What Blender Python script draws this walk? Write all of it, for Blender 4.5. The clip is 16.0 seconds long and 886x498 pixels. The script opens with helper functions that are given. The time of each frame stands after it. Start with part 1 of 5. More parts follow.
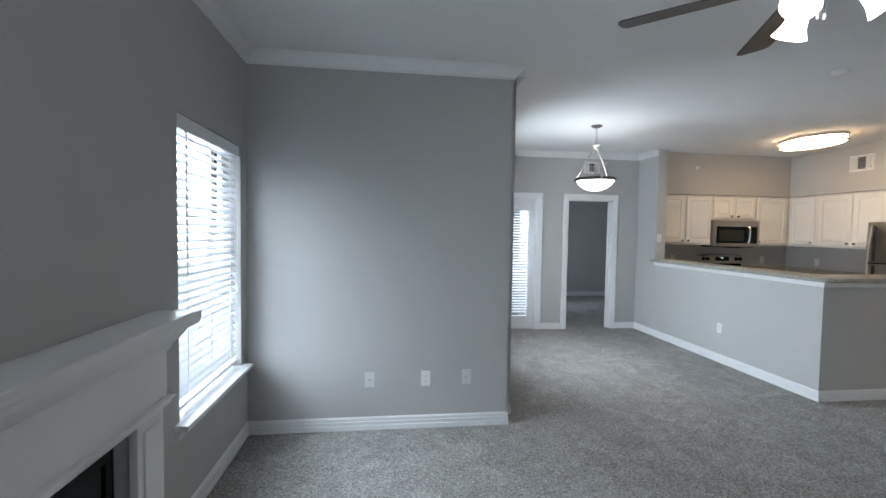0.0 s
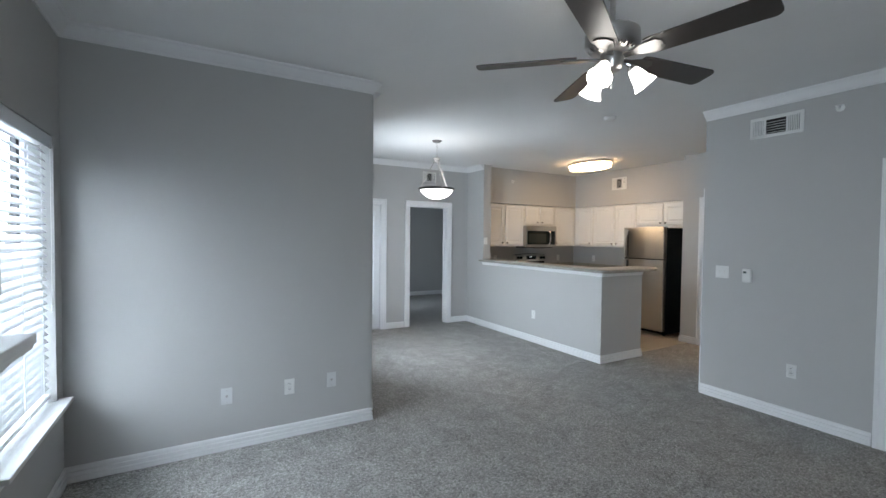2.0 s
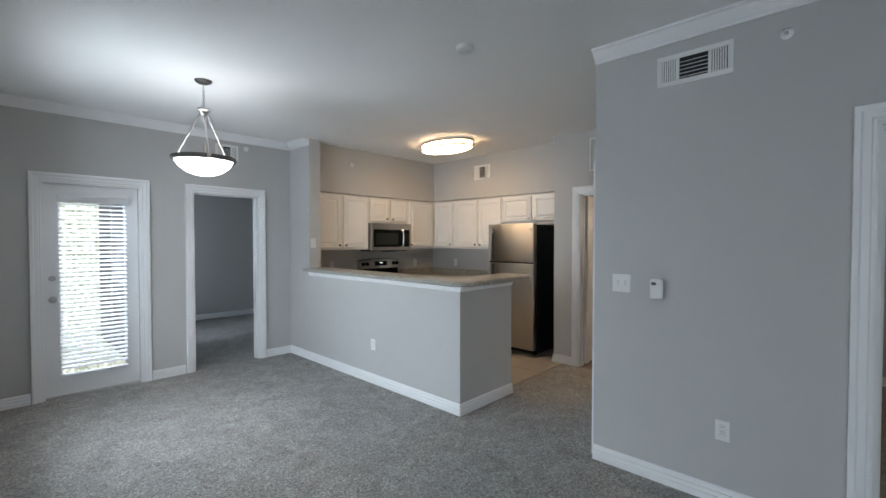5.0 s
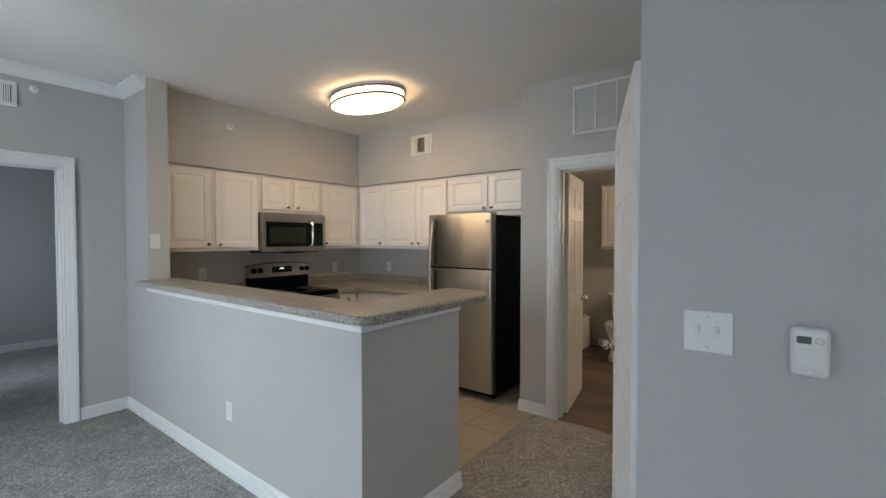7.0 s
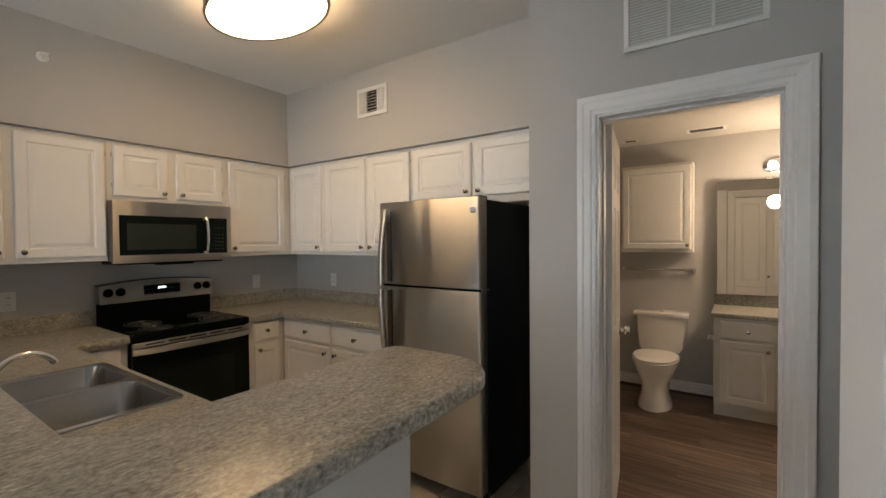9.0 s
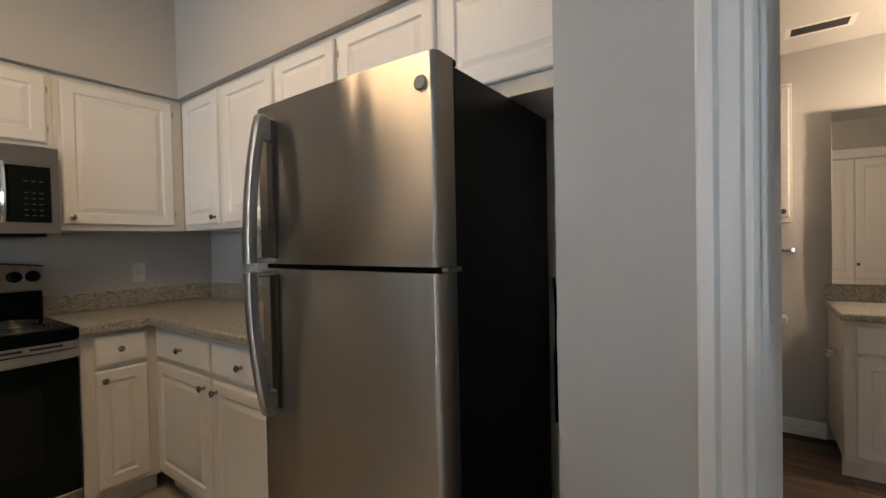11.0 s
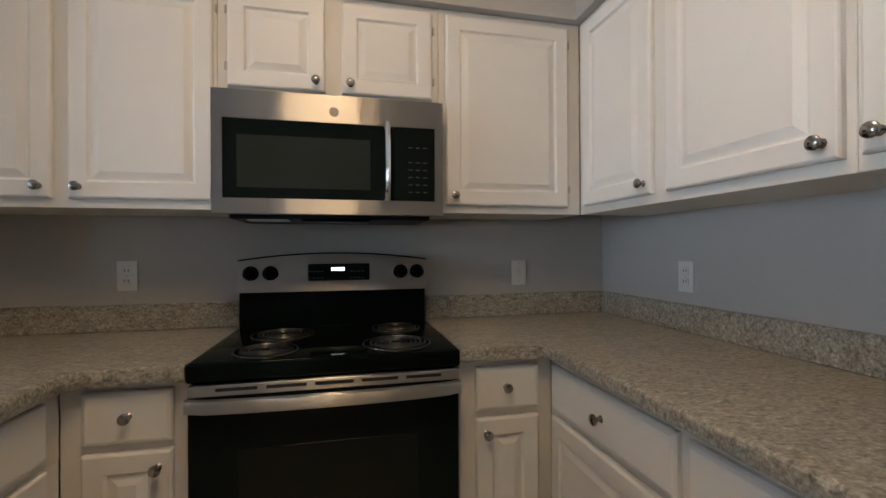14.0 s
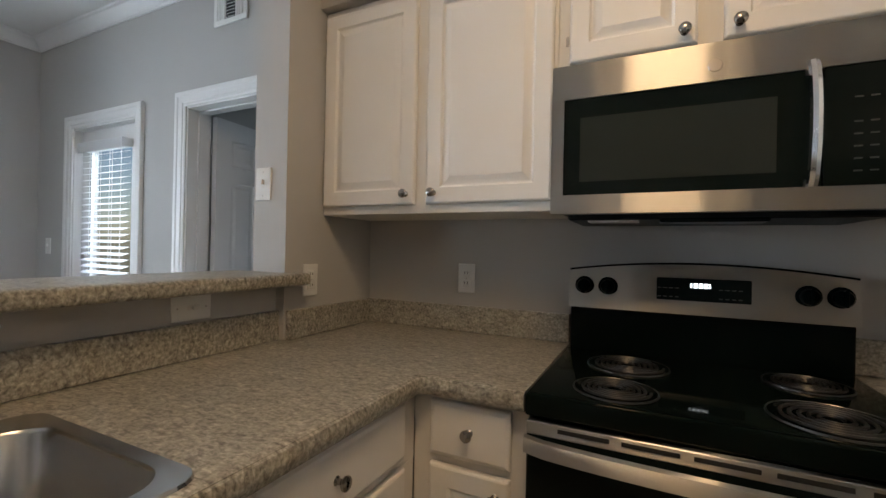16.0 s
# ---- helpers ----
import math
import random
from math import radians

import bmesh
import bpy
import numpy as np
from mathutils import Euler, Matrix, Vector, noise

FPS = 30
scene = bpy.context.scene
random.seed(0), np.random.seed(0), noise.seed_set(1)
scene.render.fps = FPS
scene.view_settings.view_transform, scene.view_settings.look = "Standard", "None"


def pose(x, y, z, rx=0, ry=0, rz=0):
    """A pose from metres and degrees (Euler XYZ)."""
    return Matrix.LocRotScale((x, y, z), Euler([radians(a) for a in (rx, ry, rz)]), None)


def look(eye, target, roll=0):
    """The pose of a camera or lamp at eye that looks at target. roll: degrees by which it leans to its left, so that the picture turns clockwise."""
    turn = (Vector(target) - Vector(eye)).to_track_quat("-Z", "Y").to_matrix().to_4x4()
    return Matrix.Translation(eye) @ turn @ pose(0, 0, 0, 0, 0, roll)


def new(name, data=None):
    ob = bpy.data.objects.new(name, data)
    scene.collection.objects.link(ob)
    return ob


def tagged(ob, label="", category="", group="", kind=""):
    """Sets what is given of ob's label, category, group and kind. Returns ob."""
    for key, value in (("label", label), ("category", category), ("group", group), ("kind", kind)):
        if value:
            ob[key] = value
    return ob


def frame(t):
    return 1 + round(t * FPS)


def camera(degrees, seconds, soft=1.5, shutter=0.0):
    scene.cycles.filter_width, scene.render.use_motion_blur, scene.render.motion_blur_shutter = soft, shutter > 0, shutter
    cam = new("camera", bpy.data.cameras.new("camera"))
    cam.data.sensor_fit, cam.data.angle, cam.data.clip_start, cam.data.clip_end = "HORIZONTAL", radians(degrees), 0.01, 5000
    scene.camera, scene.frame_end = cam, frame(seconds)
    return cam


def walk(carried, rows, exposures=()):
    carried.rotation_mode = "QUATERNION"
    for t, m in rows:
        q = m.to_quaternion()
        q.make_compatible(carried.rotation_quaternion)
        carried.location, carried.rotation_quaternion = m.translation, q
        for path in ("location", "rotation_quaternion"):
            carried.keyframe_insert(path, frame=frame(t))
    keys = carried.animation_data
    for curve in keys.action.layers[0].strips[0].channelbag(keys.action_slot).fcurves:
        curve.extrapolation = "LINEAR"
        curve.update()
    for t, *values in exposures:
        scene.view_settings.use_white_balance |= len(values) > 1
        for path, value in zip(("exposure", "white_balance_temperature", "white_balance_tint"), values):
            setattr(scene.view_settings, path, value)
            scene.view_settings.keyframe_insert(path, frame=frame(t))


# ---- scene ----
# camera and walk
cam = camera(92.0, 16.0)
PATH = [
    (0, (0.222, -0.103, 1.507), (0.472, 1.879, 1.423), 0.9),
    (0.5, (0.069, -0.109, 1.521), (0.492, 1.844, 1.443), 0.9),
    (1, (-0.011, -0.144, 1.513), (0.582, 1.764, 1.444), 0.8),
    (1.5, (-0.061, -0.191, 1.507), (0.735, 1.642, 1.442), 0.8),
    (2, (-0.075, -0.22, 1.516), (0.915, 1.517, 1.459), 0.6),
    (2.5, (0.006, -0.197, 1.508), (1.137, 1.451, 1.455), 0.6),
    (3, (0.153, -0.083, 1.522), (1.389, 1.489, 1.47), 0.4),
    (3.5, (0.426, 0.136, 1.51), (1.737, 1.645, 1.456), 0.3),
    (3.7, (0.552, 0.236, 1.517), (1.883, 1.727, 1.463), 0.2),
    (6, (2.129, 1.415, 1.473), (3.664, 2.695, 1.433), 0.1),
    (6.5, (2.483, 1.639, 1.483), (4.057, 2.872, 1.436), 0.1),
    (7, (2.844, 1.858, 1.471), (4.436, 3.067, 1.423), -0.0),
    (7.5, (3.17, 2.096, 1.461), (4.788, 3.271, 1.421), -0.1),
    (8, (3.505, 2.272, 1.47), (5.133, 3.433, 1.426), -0.3),
    (8.5, (3.825, 2.498, 1.478), (5.459, 3.651, 1.432), -0.5),
    (9, (4.132, 2.677, 1.468), (5.78, 3.81, 1.427), -0.5),
    (9.2, (4.254, 2.738, 1.462), (5.91, 3.86, 1.429), -0.6),
    (11.3, (5.425, 3.332, 1.246), (7.034, 4.519, 1.208), -1.5),
    (11.5, (5.474, 3.414, 1.241), (7.029, 4.671, 1.207), -1.5),
    (12, (5.555, 3.619, 1.223), (6.94, 5.062, 1.203), -1.4),
    (12.5, (5.595, 3.838, 1.229), (6.783, 5.447, 1.213), -1.2),
    (13, (5.603, 4.038, 1.218), (6.56, 5.794, 1.211), -1.0),
    (13.5, (5.594, 4.243, 1.21), (6.294, 6.116, 1.212), -0.7),
    (14, (5.588, 4.401, 1.217), (6.025, 6.352, 1.221), -0.3),
    (14.5, (5.595, 4.485, 1.23), (5.687, 6.483, 1.236), 0.1),
    (15, (5.58, 4.546, 1.232), (5.327, 6.53, 1.237), 0.6),
    (15.5, (5.523, 4.63, 1.222), (4.95, 6.547, 1.222), 0.9),
    (16, (5.417, 4.701, 1.235), (4.544, 6.501, 1.237), 1.2),
]
walk(cam, [(t, look(eye, target, roll)) for t, eye, target, roll in PATH],
     exposures=[(0.0, 0.44, 6650, 10), (2.0, 0.44, 6650, 10), (3.5, 0.40, 6650, 10), (6.0, 0.33, 6750, 10), (8.0, 0.29, 6950, 10), (9.0, 0.25, 7200, 10),
                (11.5, 0.28, 6600, 10), (12.5, 0.25, 6150, 10), (13.5, 0.34, 6200, 10), (15.0, 0.40, 6600, 10), (16.0, 0.46, 6700, 10)])

# main levels and planes of the flat
CEIL = 2.75
XL, YA, XA = -0.79, 3.115, 1.15        # fireplace wall, wall with outlets and its free end
YD = 6.28                               # dining and kitchen back wall
XB, YB = 4.238, 2.170                   # thermostat wall and its free end
XP, YP = 4.135, 3.295                     # bar wall faces
XR, XN = 6.81, 6.15                     # kitchen side wall, bathroom wall
YBACK = -2.6


# ---- light ----
world = bpy.data.worlds.new("world")
scene.world = world
world.use_nodes = True
wn = world.node_tree
sky = wn.nodes.new("ShaderNodeTexSky")
sky.sky_type = "NISHITA"
sky.sun_disc = False
sky.sun_elevation = radians(40)
sky.sun_rotation = radians(200)
wn.nodes["Background"].inputs[1].default_value = 0.08
wn.links.new(sky.outputs[0], wn.nodes["Background"].inputs[0])
sun = new("sun", bpy.data.lights.new("sun", "SUN"))
sun.data.energy, sun.data.angle, sun.data.color = 1.0, radians(10), (1, 0.96, 0.9)
sun.matrix_world = look((0, 0, 10), (3, 6, 0))


def lamp_area(name, eye, target, sx, sy, watts, color):
    d = bpy.data.lights.new(name, "AREA")
    d.shape, d.size, d.size_y, d.energy, d.color = "RECTANGLE", sx, sy, watts, color
    ob = new(name, d)
    ob.matrix_world = look(eye, target)
    return ob


def lamp_point(name, at, watts, color, size=0.05):
    d = bpy.data.lights.new(name, "POINT")
    d.energy, d.color, d.shadow_soft_size = watts, color, size
    ob = new(name, d)
    ob.location = at
    return ob


DAY = (0.71, 0.85, 1.0)
lamp_area("daylight_window_one", (-1.12, 2.54, 1.4), (1, 1.9, 1.1), 0.85, 1.5, 50, DAY)
# lamp for the assumed second window, added to light the room from behind
lamp_area("assumed_daylight_two", (-1.0, -0.95, 1.4), (4.1, 3.6, 1.0), 1.3, 1.5, 36, DAY)
lamp_area("daylight_dining_window", (0.72, 4.65, 1.42), (3.0, 4.75, 1.2), 0.95, 1.5, 48, DAY)
lamp_area("daylight_patio_door", (1.70, 7.30, 2.60), (2.3, 5.2, 1.5), 1.0, 1.2, 145, DAY)
# bedroom fill: added lamp in an assumed opening out of view
lamp_area("assumed_bedroom_daylight", (2.70, 8.2, 1.5), (5, 8.2, 1.2), 1.2, 1.2, 10, (0.66, 0.82, 1.0))
lamp_point("pendant_glow", (2.59, 4.64, 2.20), 0.3, (1.0, 0.96, 0.92), 0.1)
lamp_point("bath_glow", (8.30, 2.32, 1.80), 25, (1.0, 0.76, 0.55), 0.06)
lamp_point("room_glow", (6.6, -0.4, 2.3), 9, (1.0, 0.70, 0.46), 0.1)


# ---- materials ----
def shader(name, color, rough=0.5, metal=0.0, var=0.0, scale=8.0, bump=0.0, bscale=60.0, color2=None, spec=0.5, coat=0.0):
    m = bpy.data.materials.new(name)
    m.use_nodes = True
    t = m.node_tree
    b = t.nodes["Principled BSDF"]
    b.inputs["Roughness"].default_value = rough
    b.inputs["Metallic"].default_value = metal
    b.inputs["Specular IOR Level"].default_value = spec
    b.inputs["Coat Weight"].default_value = coat
    co = t.nodes.new("ShaderNodeTexCoord")
    c = (*color, 1)
    b.inputs["Base Color"].default_value = c
    if var or color2:
        n1 = t.nodes.new("ShaderNodeTexNoise")
        n1.inputs["Scale"].default_value = scale
        n1.inputs["Detail"].default_value = 6
        t.links.new(co.outputs["Object"], n1.inputs["Vector"])
        mx = t.nodes.new("ShaderNodeMix")
        mx.data_type = "RGBA"
        other = color2 or tuple(v * (1 - var) for v in color)
        mx.inputs[6].default_value, mx.inputs[7].default_value = c, (*other, 1)
        t.links.new(n1.outputs["Fac"], mx.inputs[0])
        t.links.new(mx.outputs[2], b.inputs["Base Color"])
    if bump:
        n2 = t.nodes.new("ShaderNodeTexNoise")
        n2.inputs["Scale"].default_value = bscale
        n2.inputs["Detail"].default_value = 3
        t.links.new(co.outputs["Object"], n2.inputs["Vector"])
        bp = t.nodes.new("ShaderNodeBump")
        bp.inputs["Strength"].default_value = bump
        bp.inputs["Distance"].default_value = 0.004
        t.links.new(n2.outputs["Fac"], bp.inputs["Height"])
        t.links.new(bp.outputs[0], b.inputs["Normal"])
    return m


def glow(name, color, strength):
    m = bpy.data.materials.new(name)
    m.use_nodes = True
    b = m.node_tree.nodes["Principled BSDF"]
    b.inputs["Base Color"].default_value = (0.9, 0.9, 0.9, 1)
    b.inputs["Emission Color"].default_value = (*color, 1)
    b.inputs["Emission Strength"].default_value = strength
    return m


def ramp(t, src, stops):
    r = t.nodes.new("ShaderNodeValToRGB")
    while len(r.color_ramp.elements) < len(stops):
        r.color_ramp.elements.new(0.5)
    for e, (p, c) in zip(r.color_ramp.elements, stops):
        e.position, e.color = p, (*c, 1)
    t.links.new(src, r.inputs[0])
    return r.outputs[0]


def carpet_material():
    m = shader("carpet_pile", (0.3, 0.29, 0.28), rough=0.95, spec=0.1)
    t = m.node_tree
    b = t.nodes["Principled BSDF"]
    co = t.nodes.new("ShaderNodeTexCoord")
    tuft = t.nodes.new("ShaderNodeTexNoise")
    tuft.inputs["Scale"].default_value, tuft.inputs["Detail"].default_value, tuft.inputs["Distortion"].default_value = 80, 5, 1.4
    tuft.inputs["Roughness"].default_value = 0.72
    lay = t.nodes.new("ShaderNodeTexNoise")
    lay.inputs["Scale"].default_value, lay.inputs["Detail"].default_value, lay.inputs["Distortion"].default_value = 55, 3, 0.3
    big = t.nodes.new("ShaderNodeTexNoise")
    big.inputs["Scale"].default_value, big.inputs["Detail"].default_value, big.inputs["Distortion"].default_value = 4.5, 7, 1.2
    big.inputs["Roughness"].default_value = 0.62
    for n in (tuft, lay, big):
        t.links.new(co.outputs["Object"], n.inputs["Vector"])
    both = t.nodes.new("ShaderNodeMix")
    both.inputs[0].default_value = 0.15
    t.links.new(tuft.outputs["Fac"], both.inputs[2])
    t.links.new(lay.outputs["Fac"], both.inputs[3])
    col = ramp(t, both.outputs[0], [(0.36, (0.10, 0.096, 0.092)), (0.45, (0.25, 0.241, 0.232)), (0.53, (0.40, 0.388, 0.374)), (0.64, (0.72, 0.70, 0.675))])
    patch = ramp(t, big.outputs["Fac"], [(0.34, (0.74, 0.735, 0.73)), (0.64, (1.0, 1.0, 1.0))])
    mx = t.nodes.new("ShaderNodeMix")
    mx.data_type, mx.blend_type = "RGBA", "MULTIPLY"
    mx.inputs[0].default_value = 1.0
    t.links.new(col, mx.inputs[6])
    t.links.new(patch, mx.inputs[7])
    t.links.new(mx.outputs[2], b.inputs["Base Color"])
    bp = t.nodes.new("ShaderNodeBump")
    bp.inputs["Strength"].default_value, bp.inputs["Distance"].default_value = 0.16, 0.006
    t.links.new(both.outputs[0], bp.inputs["Height"])
    t.links.new(bp.outputs[0], b.inputs["Normal"])
    return m


def granite_material():
    m = shader("speckled_laminate", (0.4, 0.36, 0.32), rough=0.33, spec=0.5)
    t = m.node_tree
    b = t.nodes["Principled BSDF"]
    co = t.nodes.new("ShaderNodeTexCoord")
    a = t.nodes.new("ShaderNodeTexNoise")
    a.inputs["Scale"].default_value, a.inputs["Detail"].default_value, a.inputs["Roughness"].default_value = 120, 5, 0.6
    # flecks drawn out one way, as in printed stone
    mp = t.nodes.new("ShaderNodeMapping")
    mp.inputs["Rotation"].default_value = (0.3, 0.2, 0.6)
    mp.inputs["Scale"].default_value = (1.0, 2.4, 1.6)
    t.links.new(co.outputs["Object"], mp.inputs["Vector"])
    v = t.nodes.new("ShaderNodeTexNoise")
    v.inputs["Scale"].default_value, v.inputs["Detail"].default_value, v.inputs["Distortion"].default_value = 42, 5, 0.9
    t.links.new(mp.outputs[0], v.inputs["Vector"])
    c = t.nodes.new("ShaderNodeTexNoise")
    c.inputs["Scale"].default_value, c.inputs["Detail"].default_value = 11, 4
    for n in (a, c):
        t.links.new(co.outputs["Object"], n.inputs["Vector"])
    fine = ramp(t, a.outputs["Fac"], [(0.34, (0.23, 0.220, 0.193)), (0.46, (0.36, 0.348, 0.308)), (0.55, (0.43, 0.417, 0.373)), (0.68, (0.58, 0.565, 0.518))])
    vein = ramp(t, v.outputs["Fac"], [(0.31, (0.36, 0.355, 0.345)), (0.44, (0.76, 0.75, 0.735)), (0.58, (0.92, 0.91, 0.89)), (0.70, (1.25, 1.24, 1.22))])
    big = ramp(t, c.outputs["Fac"], [(0.35, (0.86, 0.86, 0.86)), (0.65, (1, 1, 1))])
    src = fine
    for layer in (vein, big):
        mx = t.nodes.new("ShaderNodeMix")
        mx.data_type, mx.blend_type = "RGBA", "MULTIPLY"
        mx.inputs[0].default_value = 1.0
        t.links.new(src, mx.inputs[6])
        t.links.new(layer, mx.inputs[7])
        src = mx.outputs[2]
    t.links.new(src, b.inputs["Base Color"])
    return m


def steel_material():
    m = shader("brushed_steel", (0.46, 0.45, 0.43), rough=0.36, metal=1.0)
    t = m.node_tree
    b = t.nodes["Principled BSDF"]
    co = t.nodes.new("ShaderNodeTexCoord")
    tg = t.nodes.new("ShaderNodeTangent")
    tg.direction_type, tg.axis = "RADIAL", "Z"
    t.links.new(tg.outputs[0], b.inputs["Tangent"])
    b.inputs["Anisotropic"].default_value = 1.0
    b.inputs["Anisotropic Rotation"].default_value = 0.25
    # rolled sheet is never quite flat: long upright waves
    mp = t.nodes.new("ShaderNodeMapping")
    mp.inputs["Scale"].default_value = (8, 8, 0.35)
    t.links.new(co.outputs["Object"], mp.inputs["Vector"])
    wv = t.nodes.new("ShaderNodeTexNoise")
    wv.inputs["Scale"].default_value, wv.inputs["Detail"].default_value = 1.0, 1.5
    t.links.new(mp.outputs[0], wv.inputs["Vector"])
    bp = t.nodes.new("ShaderNodeBump")
    bp.inputs["Strength"].default_value, bp.inputs["Distance"].default_value = 0.11, 0.05
    t.links.new(wv.outputs["Fac"], bp.inputs["Height"])
    t.links.new(bp.outputs[0], b.inputs["Normal"])
    return m


def plank_material(name, c1, c2, c3, stretch=(1.2, 22, 1), rough=0.45):
    m = shader(name, c1, rough=rough)
    t = m.node_tree
    b = t.nodes["Principled BSDF"]
    co = t.nodes.new("ShaderNodeTexCoord")
    inf = t.nodes.new("ShaderNodeObjectInfo")
    mp = t.nodes.new("ShaderNodeMapping")
    mp.inputs["Scale"].default_value = stretch
    t.links.new(co.outputs["Object"], mp.inputs["Vector"])
    n = t.nodes.new("ShaderNodeTexNoise")
    n.noise_dimensions = "4D"
    n.inputs["Scale"].default_value, n.inputs["Detail"].default_value = 2.0, 6
    mul = t.nodes.new("ShaderNodeMath")
    mul.operation = "MULTIPLY"
    mul.inputs[1].default_value = 40
    t.links.new(inf.outputs["Random"], mul.inputs[0])
    t.links.new(mul.outputs[0], n.inputs["W"])
    t.links.new(mp.outputs[0], n.inputs["Vector"])
    col = ramp(t, n.outputs["Fac"], [(0.3, c1), (0.5, c2), (0.72, c3)])
    hs = t.nodes.new("ShaderNodeHueSaturation")
    ad = t.nodes.new("ShaderNodeMath")
    ad.operation = "MULTIPLY_ADD"
    ad.inputs[1].default_value, ad.inputs[2].default_value = 0.75, 0.70
    t.links.new(inf.outputs["Random"], ad.inputs[0])
    t.links.new(ad.outputs[0], hs.inputs["Value"])
    t.links.new(col, hs.inputs["Color"])
    t.links.new(hs.outputs[0], b.inputs["Base Color"])
    return m


def glass_material():
    m = bpy.data.materials.new("clear_glass")
    m.use_nodes = True
    b = m.node_tree.nodes["Principled BSDF"]
    b.inputs["Transmission Weight"].default_value = 1.0
    b.inputs["Roughness"].default_value = 0.0
    b.inputs["IOR"].default_value = 1.05
    return m


def foliage_backdrop():
    m = bpy.data.materials.new("glowing_distance")
    m.use_nodes = True
    t = m.node_tree
    b = t.nodes["Principled BSDF"]
    co = t.nodes.new("ShaderNodeTexCoord")
    n = t.nodes.new("ShaderNodeTexNoise")
    n.inputs["Scale"].default_value, n.inputs["Detail"].default_value = 4.5, 9
    t.links.new(co.outputs["Object"], n.inputs["Vector"])
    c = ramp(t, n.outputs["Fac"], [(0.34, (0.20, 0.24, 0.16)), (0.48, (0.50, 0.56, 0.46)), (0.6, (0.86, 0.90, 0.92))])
    # daylight on the far trees and sky is put in as emission
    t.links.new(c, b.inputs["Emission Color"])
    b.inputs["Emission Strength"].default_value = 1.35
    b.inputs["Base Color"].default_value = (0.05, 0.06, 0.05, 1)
    return m


WALL = shader("grey_wall_paint", (0.470, 0.467, 0.458), rough=0.75, var=0.05, scale=1.6, bump=0.12, bscale=140, spec=0.3)
CEILM = shader("white_ceiling_texture", (0.80, 0.80, 0.79), rough=0.9, var=0.05, scale=3, bump=0.35, bscale=90, spec=0.2)
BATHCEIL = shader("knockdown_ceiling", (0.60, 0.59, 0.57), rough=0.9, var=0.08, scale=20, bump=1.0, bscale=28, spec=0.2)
TRIM = shader("white_trim_paint", (0.77, 0.77, 0.77), rough=0.42, var=0.04, scale=4, bump=0.02, bscale=50)
CABM = shader("white_cabinet_paint", (0.76, 0.75, 0.725), rough=0.45, var=0.07, scale=5, bump=0.08, bscale=45)
CABIN = shader("cabinet_frame_paint", (0.72, 0.70, 0.66), rough=0.5, var=0.1, scale=7, bump=0.08, bscale=45)
PLASTIC = shader("white_plastic", (0.72, 0.72, 0.70), rough=0.35, var=0.03, scale=9)
PAINTED = shader("painted_over_plate", (0.63, 0.635, 0.63), rough=0.5, var=0.08, scale=30)
# shade inside open ducts and slots is put into these two colours
DUCT = shader("shaded_duct_lining", (0.50, 0.50, 0.48), rough=0.7)
SLOT = shader("slot_shade", (0.012, 0.012, 0.012), rough=0.6)
CARPET = carpet_material()
GRANITE = granite_material()
STEEL = steel_material()
CHROME = shader("polished_chrome", (0.8, 0.8, 0.8), rough=0.12, metal=1.0)
COILM = shader("worn_heating_coil", (0.030, 0.031, 0.031), rough=0.36, metal=0.35, var=0.4, scale=60)
SINKBOWL = shader("brushed_bowl_steel", (0.50, 0.49, 0.475), rough=0.24, metal=1.0, var=0.2, scale=14, bump=0.04, bscale=30)
SINKSTEEL = shader("satin_sink_steel", (0.60, 0.59, 0.58), rough=0.22, metal=1.0, var=0.15, scale=20)
DARKNICKEL = shader("dark_nickel", (0.16, 0.155, 0.15), rough=0.32, metal=1.0, var=0.2, scale=30)
NICKEL = shader("brushed_nickel", (0.52, 0.50, 0.48), rough=0.3, metal=1.0, var=0.1, scale=30)
BLACKGLASS = shader("black_oven_glass", (0.006, 0.0095, 0.009), rough=0.06, spec=0.09)
BLACKENAMEL = shader("black_enamel", (0.003, 0.006, 0.0055), rough=0.07, var=0.2, scale=20, spec=0.07)
KEYMARK = shader("printed_key_marks", (0.055, 0.06, 0.06), rough=0.5)
BLACKSIDE = shader("black_textured_side", (0.008, 0.0095, 0.0095), rough=0.42, spec=0.18, var=0.2, scale=20, bump=0.2, bscale=250)
GREYGLASS = shader("oven_window_tint", (0.024, 0.029, 0.026), rough=0.12, spec=0.22)
OVENTINT = shader("oven_inner_tint", (0.010, 0.013, 0.012), rough=0.12, spec=0.18)
BLADE = shader("dark_wood_blade", (0.045, 0.036, 0.032), rough=0.4, var=0.4, scale=14)
FROST = glow("lit_frosted_glass", (1.0, 0.97, 0.93), 7.0)
BOWL = glow("lit_pendant_bowl", (0.97, 0.98, 1.0), 3.8)
KNOBM = shader("polished_pewter", (0.36, 0.345, 0.33), rough=0.16, metal=1.0)
KLENS = glow("lit_white_diffuser", (1.0, 0.68, 0.385), 14.0)
BULB = glow("lit_bulb", (1.0, 0.84, 0.64), 6.0)
DIGIT = glow("display_digits", (0.85, 0.95, 1.0), 3.0)
PORCELAIN = shader("white_porcelain", (0.80, 0.77, 0.73), rough=0.12, var=0.02, scale=5, coat=0.3)
MIRROR = shader("mirror_silver", (0.85, 0.86, 0.86), rough=0.01, metal=1.0)
SLAT = shader("white_blind_slat", (0.80, 0.81, 0.82), rough=0.5, var=0.04, scale=10)


